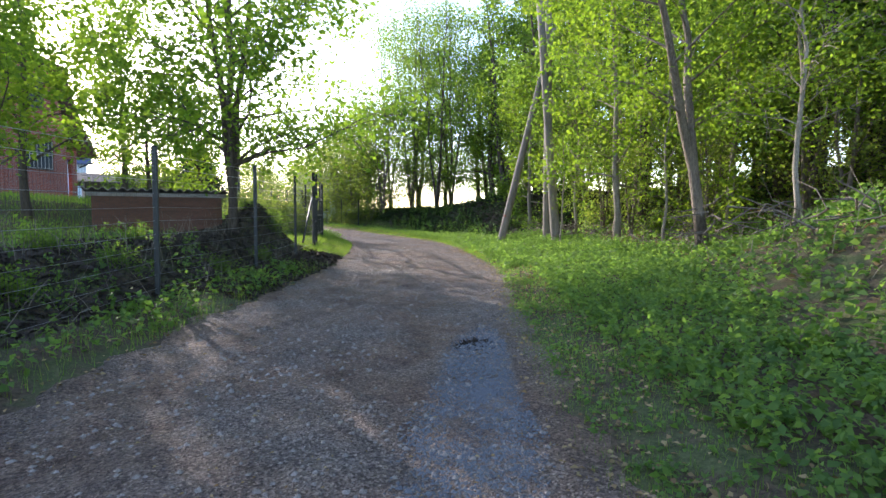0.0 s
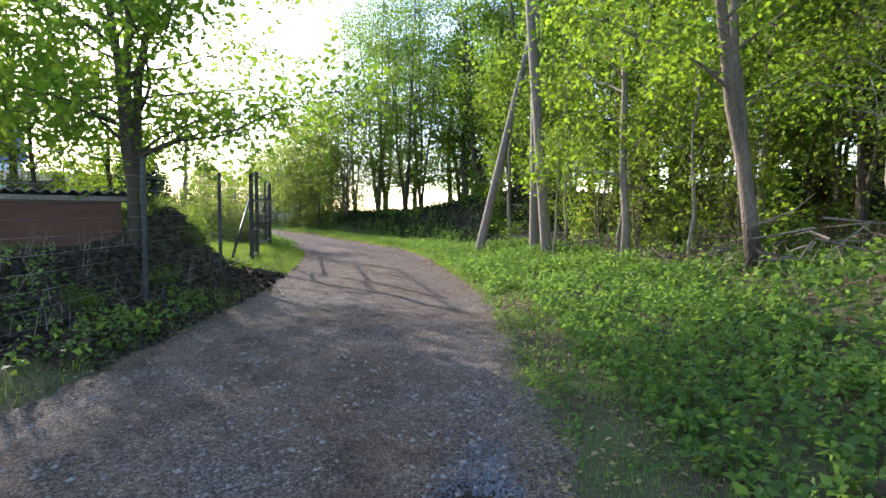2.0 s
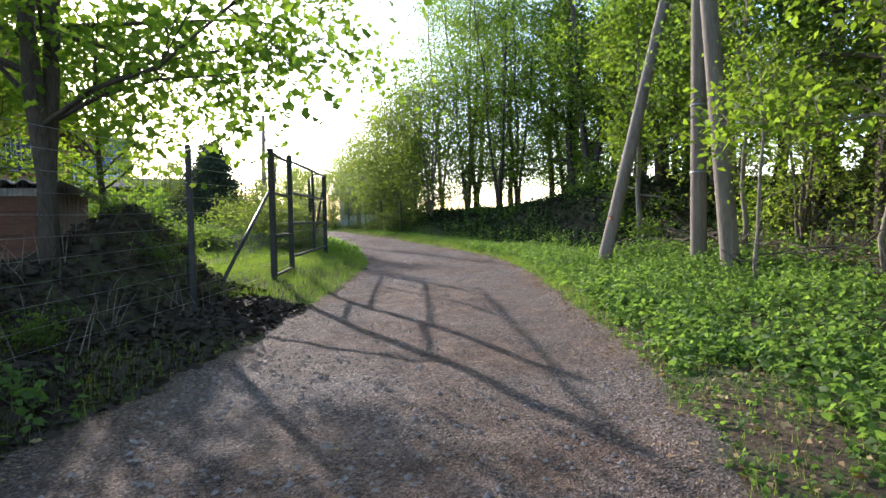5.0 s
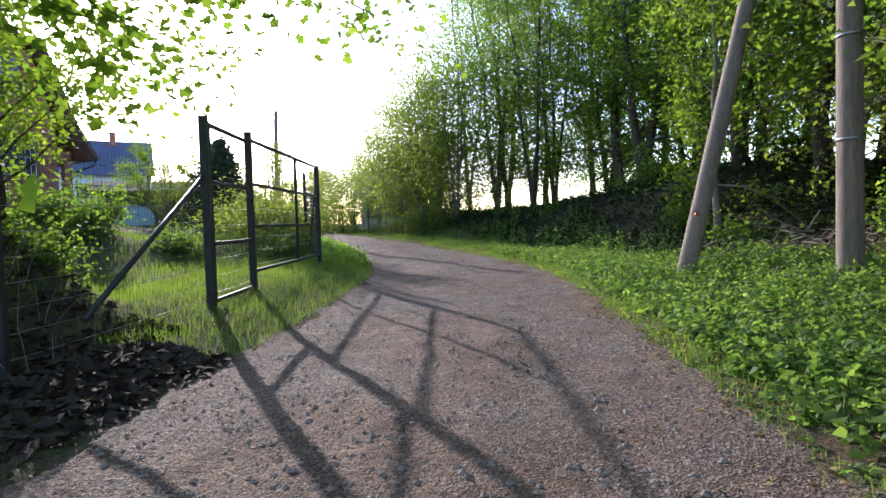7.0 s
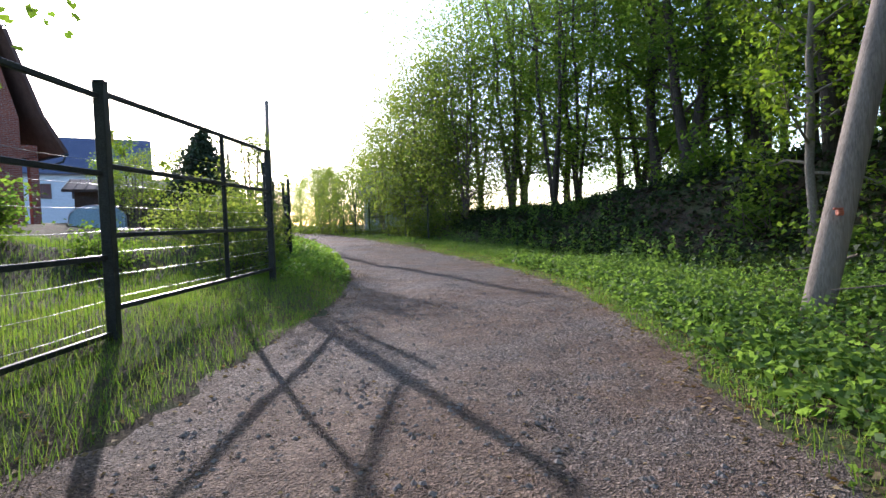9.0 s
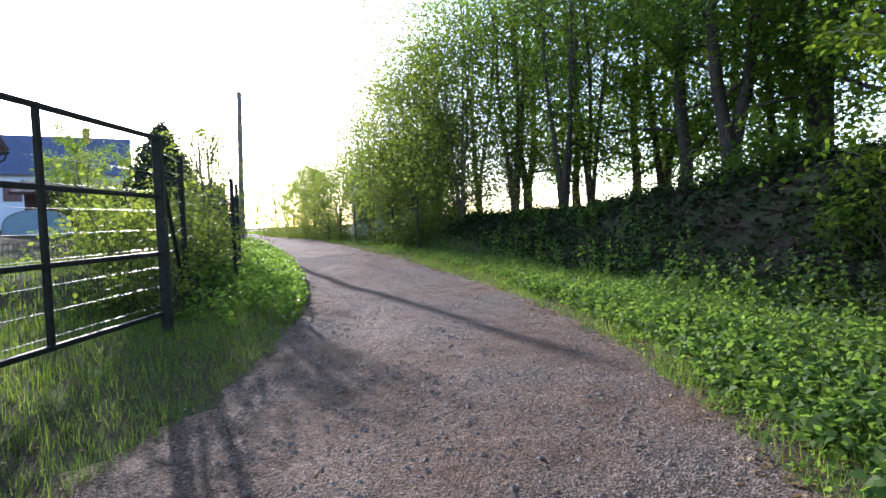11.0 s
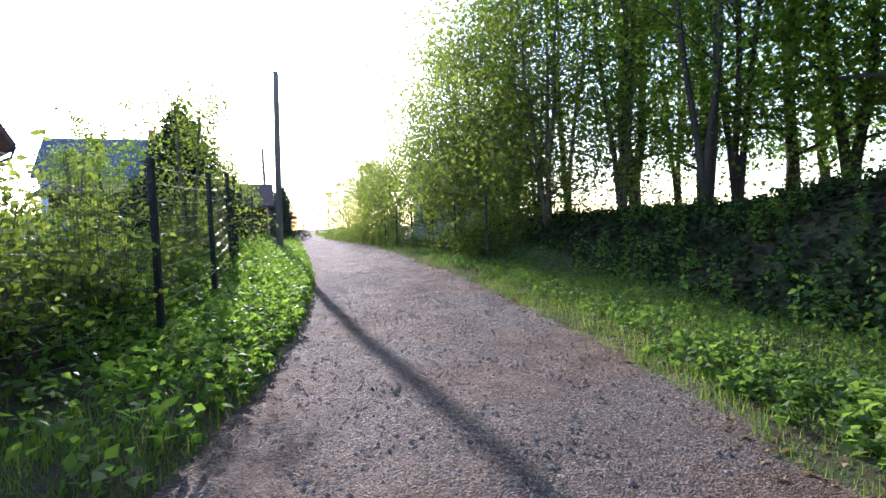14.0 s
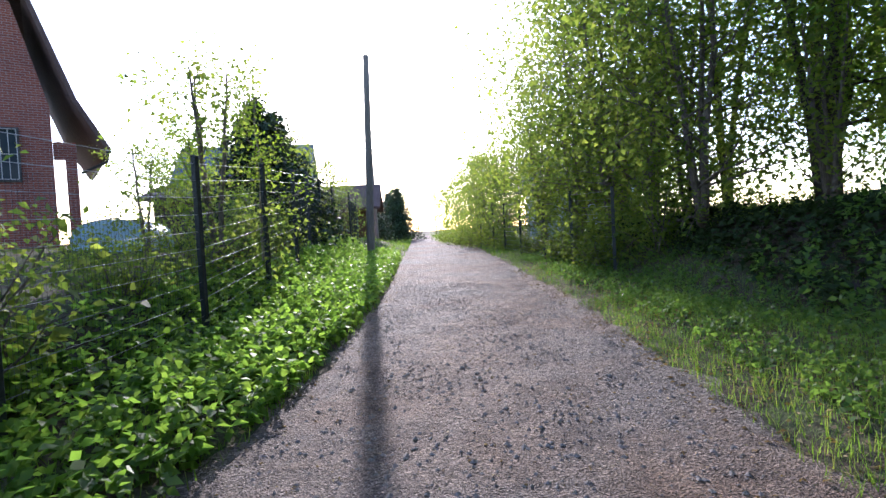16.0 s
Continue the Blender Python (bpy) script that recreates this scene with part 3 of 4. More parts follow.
for x, y, rz, s in ((-2.6, 36.9, 80, 0.45), (-6.6, 46.4, 300, 1.1), (-7.6, 50.5, 20, 1.1), (-9.2, 55, 90, 1.0), (-7.3, 39, 10, 0.9), (-3.0, 19.2, 50, 0.45),
                    (5.6, 42.6, 40, 1.2), (6.8, 39.8, 140, 1.2), (4.2, 44.6, 240, 1.2), (8.6, 37.2, 280, 1.0), (6.2, 47, 10, 1.2), (-0.4, 56, 60, 1.1), (-3, 62, 60, 1.1), (-6, 70, 60, 1.1),
                    (10.4, 14.6, 0, 0.8), (11.2, 17.4, 80, 0.9), (10.6, 11.6, 160, 0.8), (12, 6.6, 240, 0.9), (14, 12, 300, 1.1), (15, 7.5, 20, 1.1), (14.6, 17.5, 70, 1.1),
                    (12.4, 10.4, 30, 1.2), (13.2, 8.2, 130, 1.3), (12.2, 13.4, 200, 1.2), (13.6, 15.6, 280, 1.3), (11.6, 8.8, 330, 1.0), (15.6, 10.6, 60, 1.5), (16.4, 7.4, 170, 1.5), (13.8, 5.2, 250, 1.3), (15.8, 14.2, 20, 1.5), (12.6, 18.6, 90, 1.2), (12.8, 21.4, 190, 1.2)):
    put_copy(shrub, x, y, rz, s)
dark_bush = make_bush("bramble_bush", "dark brambly bush on the shaded bank", (-3.4, 23.4), 43, 0.9, 0.9, 1200, 0.11, L_WOOD, "bank bushes")
for i, (x, y, s) in enumerate(((-2.6, 10.6, 0.4), (-1.2, 11.3, 0.4), (-2.4, 9.2, 0.45), (-3.2, 9.0, 0.5), (-3.6, 7.0, 0.6), (-0.6, 13.4, 0.4), (-1.0, 16.4, 0.35), (-0.3, 16.0, 0.4), (-2.9, 7.2, 0.5), (-3.5, 20.5, 1.0), (-3.8, 22.5, 1.2), (-3.6, 24.6, 1.1), (-2.0, 25.8, 1.0), (-5.5, 21.5, 1.0), (-0.3, 17.2, 0.6),
                               (9.8, 32, 0.5), (12.0, 29.6, 1.1), (13.4, 31.8, 1.2), (13.0, 34.6, 1.0), (14.6, 33.2, 1.3), (8.9, 35, 0.5), (8.0, 38, 0.6), (11.6, 25.2, 1.2), (11.2, 22.4, 1.0), (12.4, 19.6, 1.1), (11.2, 14.6, 0.9), (11.8, 32.6, 0.8), (10.8, 37, 0.5), (9.4, 40, 0.6), (12.6, 28.2, 1.4), (13.6, 24.4, 1.3),
                               (10.2, 10.8, 0.8), (11.4, 8.6, 1.0), (10.9, 4.8, 0.9), (13, 5.4, 1.1), (14, 9, 1.2), (14.5, 15.5, 1.3))):
    put_copy(dark_bush, x, y, i * 67, s)


def make_spruce(at, h, seed):
    rng = np.random.default_rng(seed)
    B = Build()
    B.tube([(0, 0, -0.1), (0, 0, h * 0.5), (0, 0, h)], [0.11, 0.07, 0.01], 7)
    P = []
    for k in range(170):
        f = (k / 170) ** 0.9
        z, R = 0.4 + f * (h - 0.5), (1 - f) ** 0.8 * 0.46 * h + 0.1
        az = k * 2.399
        e = Vector((math.cos(az) * R, math.sin(az) * R, z - 0.12 * R))
        B.tube([(0, 0, z), e], [0.02, 0.004], 3, False)
        m = int(70 * (1 - f) + 14)
        q = rng.uniform(0.15, 1.05, m)[:, None]
        P.append(np.array([[0, 0, z]]) * (1 - q) + np.array([e]) * q + rng.normal(size=(m, 3)) * (0.05 + 0.09 * (1 - f)))
    P = np.concatenate(P)
    ob = empty("spruce_tree", pose(*at, hz(*at)))
    part(ob, "trunk", B.mesh("trunk", M_BARK_DARK, True))
    part(ob, "needles", quads_mesh("needles", leaf_quads(P, 0.27, rng, droop=0.5, slim=0.5)[:, 1:], L_NEEDLE), kind="stuff")
    return tagged(ob, "dark green garden spruce with a pointed top", "tree", "spruces")


spruce = make_spruce((-5.4, 41.7), 4.9, 51)
for x, y, s in ((-6.6, 44.6, 1.05), (-16, 82, 1.2), (-22.5, 96, 1.3), (-14, 70, 0.9)):
    put_copy(spruce, x, y, 40 * s, s)


# ---- poles ----
def make_pole(name, label, base, top, r0, r1, bands=True, group=""):
    ob = empty(name, pose(*base))
    d = Vector(top) - Vector(base)
    B = Build()
    ps = [d * f for f in (-0.02, 0.0, 0.25, 0.5, 0.75, 1.0)]
    B.tube(ps, [r0 + (r1 - r0) * f for f in (0, 0, 0.25, 0.5, 0.75, 1.0)], 14)
    part(ob, "shaft", B.mesh("shaft", M_POLE, True))
    if bands:
        for f in (0.19, 0.33):
            p = d * f
            part(ob, "band", Build().tube([p, p + d.normalized() * 0.03], [r0 * 1.03, r0 * 1.03], 14).mesh("band", M_WIRE, True), "thin steel band")
    return tagged(ob, label, "utility pole", group)


make_pole("utility_pole", "upright weathered wooden utility pole among the nettles", (8.9, 17.3, hz(8.9, 17.3)), (8.85, 17.4, 9.6), 0.15, 0.11, group="utility poles")
make_pole("utility_pole", "weathered wooden stay pole beside another pole", (8.45, 15.8, hz(8.45, 15.8)), (8.0, 16.4, 8.8), 0.15, 0.11, False, group="utility poles")
strut = make_pole("leaning_pole", "weathered wooden pole leaning toward the wood", (8.15, 19.75, hz(8.15, 19.75)), (10.45, 20.1, 9.0), 0.15, 0.11, False, group="utility poles")
part(strut, "marker", Build().box((0.09, -0.19, 1.04), (0.15, -0.13, 1.1)).box((0.04, -0.19, 1.1), (0.15, -0.15, 1.12)).mesh("marker", M_MARK, bevel=0.01), "small torn orange tag")
make_pole("utility_pole", "tall weathered wooden utility pole beside the track", (-3.4, 45.6, hz(-3.4, 45.6)), (-3.2, 45.7, 8.5), 0.15, 0.11, False, group="utility poles")
make_pole("utility_pole", "tall weathered wooden utility pole beside the track", (-10.5, 63.0, hz(-10.5, 63)), (-10.6, 63, 8.0), 0.14, 0.10, False, group="utility poles")


def make_cable(a, b, sag):
    a, b = Vector(a), Vector(b)
    ps = [a.lerp(b, i / 24) - Vector((0, 0, sag * 4 * (i / 24) * (1 - i / 24))) for i in range(25)]
    ob = new("overhead_cable", Build().tube(ps, [0.012] * 25, 5).mesh("overhead_cable", M_POST, True))
    tagged(ob, "thin black overhead cable between utility poles", "cable", "overhead cables")


make_cable((-3.2, 45.7, 8.4), (8.85, 17.4, 9.4), 0.35)
make_cable((-10.6, 63, 7.9), (-3.2, 45.7, 8.4), 0.3)


# ---- fence and gates ----
def make_fence(name, label, posts, tall, post_r=0.035, thick=(), brace=None, rows=11, upright=0.05, last=True):
    x0, y0 = posts[0]
    ob = empty(name, pose(x0, y0, hz(x0, y0)))
    o = Vector((x0, y0, hz(x0, y0)))
    W, D = Build(), Build()
    for i, (x, y) in enumerate(posts):
        z = hz(x, y)
        w = 0.05 if i in thick else post_r
        P = Build().box((-w, -w, -0.2), (w, w, tall)).box((-w * 1.12, -w * 1.12, tall), (w * 1.12, w * 1.12, tall + 0.015))
        me = P.mesh("post", M_POST, bevel=0.006)
        if last or i + 1 < len(posts):
            p = part(ob, "post", me)
            p.location = Vector((x, y, z)) - o
        if i + 1 < len(posts):
            x2, y2 = posts[i + 1]
            a, b = Vector((x, y, z)) - o, Vector((x2, y2, hz(x2, y2))) - o
            n = max(2, int((b - a).length / upright))
            for k in range(rows):
                h = 0.12 + (tall - 0.2) * k / (rows - 1)
                mid = a.lerp(b, 0.5) + Vector((0, 0, h - 0.012))
                W.tube([a + Vector((0, 0, h)), mid, b + Vector((0, 0, h))], [0.0035] * 3, 3, False)
            for k in range(1, n):
                q = a.lerp(b, k / n)
                D.tube([q + Vector((0.006, 0, 0.1)), q + Vector((0.006, 0, tall - 0.35))], [0.0016] * 2, 3, False)
    part(ob, "wires", W.mesh("wires", M_WIRE, True), "shiny galvanised line wires", "stuff")
    part(ob, "mesh_wires", D.mesh("mesh_wires", M_DWIRE, True), "fine dark upright mesh wires", "stuff")
    if brace:
        a, b = Vector(brace[0]) - o, Vector(brace[1]) - o
        part(ob, "brace", Build().tube([a, b], [0.028, 0.028], 8).mesh("brace", M_POST, True))
    return tagged(ob, label, "fence")


make_fence("wire_fence", "dark steel posts with wire mesh along the bank", [(-4.5, -1.2), (-3.6, 2.1), (-2.7, 5.4), (-1.75, 8.7), (-0.55, 12.1), (0.33, 15.5), (0.93, 18.25)], 2.15, last=False, brace=((0.93, 18.25, 2.1), (0.55, 16.2, 0.72)))
make_fence("wire_fence", "dark steel posts with wire mesh overgrown by bushes", [(1.6, 24.4), (1.04, 26.48), (0.98, 29.3), (0.25, 32.2), (-0.65, 34.9), (-1.7, 37.6), (-2.9, 40.3), (-4.0, 43.0), (-5.2, 46.2), (-6.3, 50), (-8.3, 55), (-10.5, 60)], 2.25, brace=((1.57, 24.5, 2.4), (1.1, 26.3, 0.6)))
make_fence("wire_fence", "thin dark steel fence along the willow thicket", [(5.2, 39.2), (4.2, 41.2), (3.3, 43.3), (2.2, 46), (1.2, 48.6), (0.2, 51.4), (-1.2, 55.2)], 1.9, upright=0.1)


def make_gate_post(x, y, top):
    z = hz(x, y)
    tall = top - z
    ob = new("gate_post", Build().box((-0.05, -0.05, -0.25), (0.05, 0.05, tall)).box((-0.057, -0.057, tall), (0.057, 0.057, tall + 0.02)).mesh("gate_post", M_POST, bevel=0.008))
    ob.location = (x, y, z)
    tagged(ob, "square dark painted steel gate post", "gate post", "gate posts")


for gx, gy, gt in ((0.97, 18.32, 2.87), (1.13, 19.9, 2.93), (1.64, 24.25, 2.85)):
    make_gate_post(gx, gy, gt)


def make_gate(name, label, a, b, rails, stiles):
    a, b = Vector(a), Vector(b)
    d = (b - a)
    L = d.length
    ob = empty(name, pose(*a, 0, 0, math.degrees(math.atan2(d.y, d.x))))
    R = Build()
    for z in rails:
        part(ob, "rail", Build().box((0.0, -0.022, z - 0.025), (L, 0.022, z + 0.025)).mesh("rail", M_POST, bevel=0.005))
    for s in stiles:
        part(ob, "stile", Build().box((s * L - 0.024, -0.026, rails[-1] - 0.025), (s * L + 0.024, 0.026, rails[0] + 0.028)).mesh("stile", M_POST, bevel=0.005))
    W = Build()
    n = int(L / 0.05)
    for k in range(1, n):
        W.tube([(k * L / n, 0.03, rails[-1]), (k * L / n, 0.03, rails[-2] + 0.2)], [0.0018] * 2, 3, False)
    part(ob, "mesh_wires", W.mesh("mesh_wires", M_DWIRE, True), "fine upright mesh wires", "stuff")
    H = Build()
    for k in range(8):
        z = rails[-1] + 0.1 + k * 0.22
        H.tube([(0, 0.03, z), (L / 2, 0.03, z - 0.015), (L, 0.03, z)], [0.0026] * 3, 3, False)
    part(ob, "wires", H.mesh("wires", M_WIRE, True), "shiny galvanised line wires", "stuff")
    return tagged(ob, label, "gate", "gates")


make_gate("wicket_gate", "narrow dark steel wicket gate with wire mesh", (1.0, 18.38, 0.0), (1.12, 19.84, 0.0), (2.8, 2.08, 1.29, 0.56), (0.0,))
make_gate("drive_gate", "wide dark steel drive gate with wire mesh", (1.14, 19.96, 0.0), (1.63, 24.18, 0.0), (2.84, 2.16, 1.5, 0.8), (0.0, 0.59))


# ---- buildings ----
def make_shed():
    # long low shed; front wall toward the track
    ob = empty("garden_shed", pose(-1.6, 16.0, 0.95, 0, 0, 12))
    W, D, H = 3.0, 2.2, 1.1
    part(ob, "wall", Build().box((-W, 0, -0.4), (0, 0.06, H)).box((-W, D, -0.4), (0, D + 0.06, H - 0.05)).box((-W, 0.06, -0.4), (-W + 0.06, D, H)).box((-0.06, 0.06, -0.4), (0, D, H)).mesh("wall", M_SHED))
    B = Build()
    for k in range(7):
        B.box((-W, -0.022, 0.02 + k * 0.155), (0.0, -0.002, 0.165 + k * 0.155))
    part(ob, "cladding", B.mesh("cladding", M_SHED, bevel=0.004))
    part(ob, "fascia", Build().box((-W - 0.1, -0.07, H - 0.1), (0.1, -0.04, H)).mesh("fascia", M_SLATE), "grey weathered fascia board")
    n = 96
    vs, fs = [], []
    for i in range(n + 1):
        x = -W - 0.2 + (W + 0.4) * i / n
        z = 0.032 * math.sin(i * 2 * math.pi / 6.0 + 0.4)
        for y, zz in ((-0.26, H + 0.07), (D + 0.2, H - 0.06)):
            vs += [(x, y, zz + z), (x, y, zz + z + 0.02)]
    for i in range(n):
        k = i * 4
        fs += [(k, k + 4, k + 6, k + 2), (k + 1, k + 3, k + 7, k + 5), (k, k + 1, k + 5, k + 4), (k + 2, k + 6, k + 7, k + 3)]
    part(ob, "roof", mesh_of("roof", vs, fs, M_SLATE, False), "mossy grey corrugated roof sheets")
    tagged(ob, "low brown boarded shed with a corrugated roof", "shed")


make_shed()


def make_window(parent, m, w, h, bars=False):
    f = Build().box((-w / 2 - 0.08, -0.05, -h / 2 - 0.08), (w / 2 + 0.08, 0.03, -h / 2)).box((-w / 2 - 0.08, -0.05, h / 2), (w / 2 + 0.08, 0.03, h / 2 + 0.08))
    f.box((-w / 2 - 0.08, -0.05, -h / 2), (-w / 2, 0.03, h / 2)).box((w / 2, -0.05, -h / 2), (w / 2 + 0.08, 0.03, h / 2)).box((-0.03, -0.045, -h / 2), (0.03, 0.03, h / 2))
    win = part(parent, "window", f.mesh("window", M_GREYW))
    win.matrix_basis = m
    part(win, "pane", Build().box((-w / 2, 0.0, -h / 2), (w / 2, 0.012, h / 2)).mesh("pane", M_GLASS))
    if bars:
        B = Build()
        for k in range(9):
            B.tube([(-w / 2 + w * k / 8, -0.09, -h / 2), (-w / 2 + w * k / 8, -0.09, h / 2)], [0.012] * 2, 5)
        for k in range(3):
            B.tube([(-w / 2, -0.09, -h / 2 + h * k / 2), (w / 2, -0.09, -h / 2 + h * k / 2)], [0.012] * 2, 5)
        part(win, "grille", B.mesh("grille", M_TRIM), "pale metal window grille")
    return win


def make_brick_house():
    # gable end looks down the track; x runs along it, the near corner at the origin
    ob = empty("brick_house", pose(-12.8, 42.45, 1.2, 0, 0, 52))
    W, D = 9.0, 9.0
    out = [(-1.2, 0, -0.6), (-1.2, 0, 5.7), (-2.1, 0, 9.2), (-5, 0, 10.1), (-7.9, 0, 9.2), (-8.8, 0, 5.7), (-8.8, 0, -0.6)]
    part(ob, "wall", Build().poly(out, (0, D, 0)).mesh("wall", M_BRICK))
    prof = [(0.4, 4.15), (-0.55, 5.85), (-1.8, 9.5), (-5, 10.5), (-8.2, 9.5), (-9.45, 5.85), (-10.4, 4.15)]
    B = Build()
    for (x1, z1), (x2, z2) in zip(prof, prof[1:]):
        n = Vector((-(z2 - z1), 0, x2 - x1)).normalized() * -0.16
        B.poly([(x1, -0.6, z1), (x2, -0.6, z2), (x2 + n.x, -0.6, z2 + n.z), (x1 + n.x, -0.6, z1 + n.z)], (0, D + 1.2, 0))
    part(ob, "roof", B.mesh("roof", M_ROOF), "brown gambrel roof with deep overhang")
    part(ob, "gutter", Build().tube([(0.45, -0.65, 4.12), (0.45, D, 4.12)], [0.07] * 2, 8).tube([(0.45, -0.5, 4.1), (0.4, -0.3, 3.8), (-0.4, 0.0, 3.4)], [0.05] * 3, 8).mesh("gutter", M_POST, True), "dark gutter and downpipe")
    part(ob, "column", Build().box((-0.85, 0.1, -0.6), (-0.5, 0.45, 4.1)).mesh("column", M_BRICK), "square red brick porch column")
    part(ob, "lintel", Build().box((-1.19, 0.1, 3.9), (-0.5, 0.4, 4.5)).mesh("lintel", M_BRICK))
    make_window(ob, pose(-3.1, -0.02, 4.0), 1.8, 1.7, True)
    make_window(ob, pose(-3.3, -0.02, 7.9), 1.3, 1.9)
    make_window(ob, pose(-6.6, -0.02, 4.0), 1.8, 1.7, True)
    make_window(ob, pose(-6.4, -0.02, 7.9), 1.3, 1.9)
    tagged(ob, "red brick house with a brown gambrel roof", "house")


make_brick_house()


def make_house(name, label, m, W, D, H, ridge, wall_mat, roof_mat, windows, chimney=True):
    """A plain gabled house; its long front along x, looking toward -y."""
    ob = empty(name, m)
    part(ob, "wall", Build().box((-W / 2, 0, -1), (W / 2, D, H)).poly([(-W / 2, 0, H), (-W / 2, D, H), (-W / 2, D / 2, ridge)], (0.2, 0, 0)).poly([(W / 2 - 0.2, 0, H), (W / 2 - 0.2, D, H), (W / 2 - 0.2, D / 2, ridge)], (0.2, 0, 0)).mesh("wall", wall_mat))
    B = Build()
    for s in (0, 1):
        y0, y1 = (-0.5, D / 2) if s == 0 else (D + 0.5, D / 2)
        z0 = H - 0.5 * (ridge - H) / (D / 2)
        B.poly([(-W / 2 - 0.5, y0, z0), (-W / 2 - 0.5, y1, ridge), (-W / 2 - 0.5, y1, ridge + 0.15), (-W / 2 - 0.5, y0, z0 + 0.15)], (W + 1.0, 0, 0))
        for k in range(int(W / 0.5) + 1):
            x = -W / 2 - 0.45 + k * 0.5
            B.poly([(x, y0, z0 + 0.15), (x, y1, ridge + 0.15), (x, y1, ridge + 0.19), (x, y0, z0 + 0.19)], (0.04, 0, 0))
    part(ob, "roof", B.mesh("roof", roof_mat))
    if chimney:
        part(ob, "chimney", Build().box((W * 0.2, D * 0.4, ridge - 0.6), (W * 0.2 + 0.6, D * 0.4 + 0.6, ridge + 0.9)).box((W * 0.2 - 0.06, D * 0.4 - 0.06, ridge + 0.9), (W * 0.2 + 0.66, D * 0.4 + 0.66, ridge + 1.0)).mesh("chimney", M_BRICK))
    for x, z, w, h in windows:
        make_window(ob, pose(x, -0.02, z), w, h)
    return tagged(ob, label, "house")


make_house("blue_roof_house", "two-storey house with a blue ribbed metal roof", pose(-27.6, 71.5, 1.4, 0, 0, 24), 12, 8, 6.3, 9.9, M_BLUEW, M_BLUE, ((-3, 4.2, 1.2, 1.3), (0, 4.2, 1.2, 1.3), (3.2, 4.2, 1.2, 1.3), (3.2, 1.5, 1.2, 1.3)))
make_house("outbuilding", "low dark boarded outbuilding with a flat-pitched roof", pose(-11, 47.5, 1.3, 0, 0, 20), 6.5, 4, 2.6, 3.2, M_GREYW, M_GREYW, (), False)
make_house("pale_blue_house", "small pale blue boarded house behind the willows", pose(3.9, 54, 0.9, 0, 0, -6), 5, 6, 2.9, 4.8, M_BLUEW, M_SLATE, ((-1.6, 1.7, 0.8, 1.2), (0, 1.7, 0.8, 1.2), (1.6, 1.7, 0.8, 1.2)), False)
make_house("far_house", "distant brown boarded house beyond the fence", pose(-11.5, 58.5, 0.9, 0, 0, 20), 5, 5, 2.8, 4.2, M_SHED, M_ROOF, ((0, 1.5, 1, 1),), False)


def make_greenhouse():
    ob = empty("greenhouse", pose(-9.4, 39.8, hz(-9.4, 39.8), 0, 0, 30))
    n = 14
    pr = [(1.1 * math.cos(math.pi * i / n), 1.0 * math.sin(math.pi * i / n) ** 0.5) for i in range(n + 1)]
    vs, fs = [], []
    for x, z in pr:
        vs += [(x, 0, z), (x, 3, z)]
    for i in range(n):
        fs.append((2 * i, 2 * i + 1, 2 * i + 3, 2 * i + 2))
    fs.append(tuple(2 * i for i in range(n + 1)))
    fs.append(tuple(2 * i + 1 for i in reversed(range(n + 1))))
    part(ob, "cover", mesh_of("cover", vs, fs, M_POLY))
    for y in (0, 1, 2, 3):
        part(ob, "hoop", Build().tube([(x * 1.01, y, z * 1.01) for x, z in pr], [0.02] * (n + 1), 5).mesh("hoop", M_WIRE, True))
    tagged(ob, "arched pale blue polycarbonate garden greenhouse", "greenhouse")


make_greenhouse()


# ---- ground cover ----
def blades(name, label, X, Y, tall, width, mat, seed, cat):
    """Grass: slim bent blades, each with its own lean."""
    rng = np.random.default_rng(seed)
    n = len(X)
    P = np.stack([X, Y, height(X, Y) - 0.01], 1)
    az = rng.uniform(0, 2 * np.pi, n)
    s = np.stack([np.cos(az), np.sin(az), np.zeros(n)], 1)
    ln = np.stack([-np.sin(az), np.cos(az), np.zeros(n)], 1)
    h = (tall * rng.uniform(0.4, 1.25, n))[:, None]
    b = rng.uniform(0.05, 0.75, n)[:, None]
    w = width * rng.uniform(0.6, 1.3, n)[:, None]
    V = np.empty((n, 4, 3))
    up = np.array([[0, 0, 1.0]])
    V[:, 0] = P - s * w * 0.5
    V[:, 1] = P + s * w * 0.5
    V[:, 2] = P + up * h * 0.6 + ln * h * b * 0.3 + s * w * 0.4
    V[:, 3] = P + up * h * (1 - 0.3 * b) + ln * h * b
    ob = new(name, quads_mesh(name, V[:, [0, 1, 3]], mat))
    return tagged(ob, label, cat, kind="stuff")


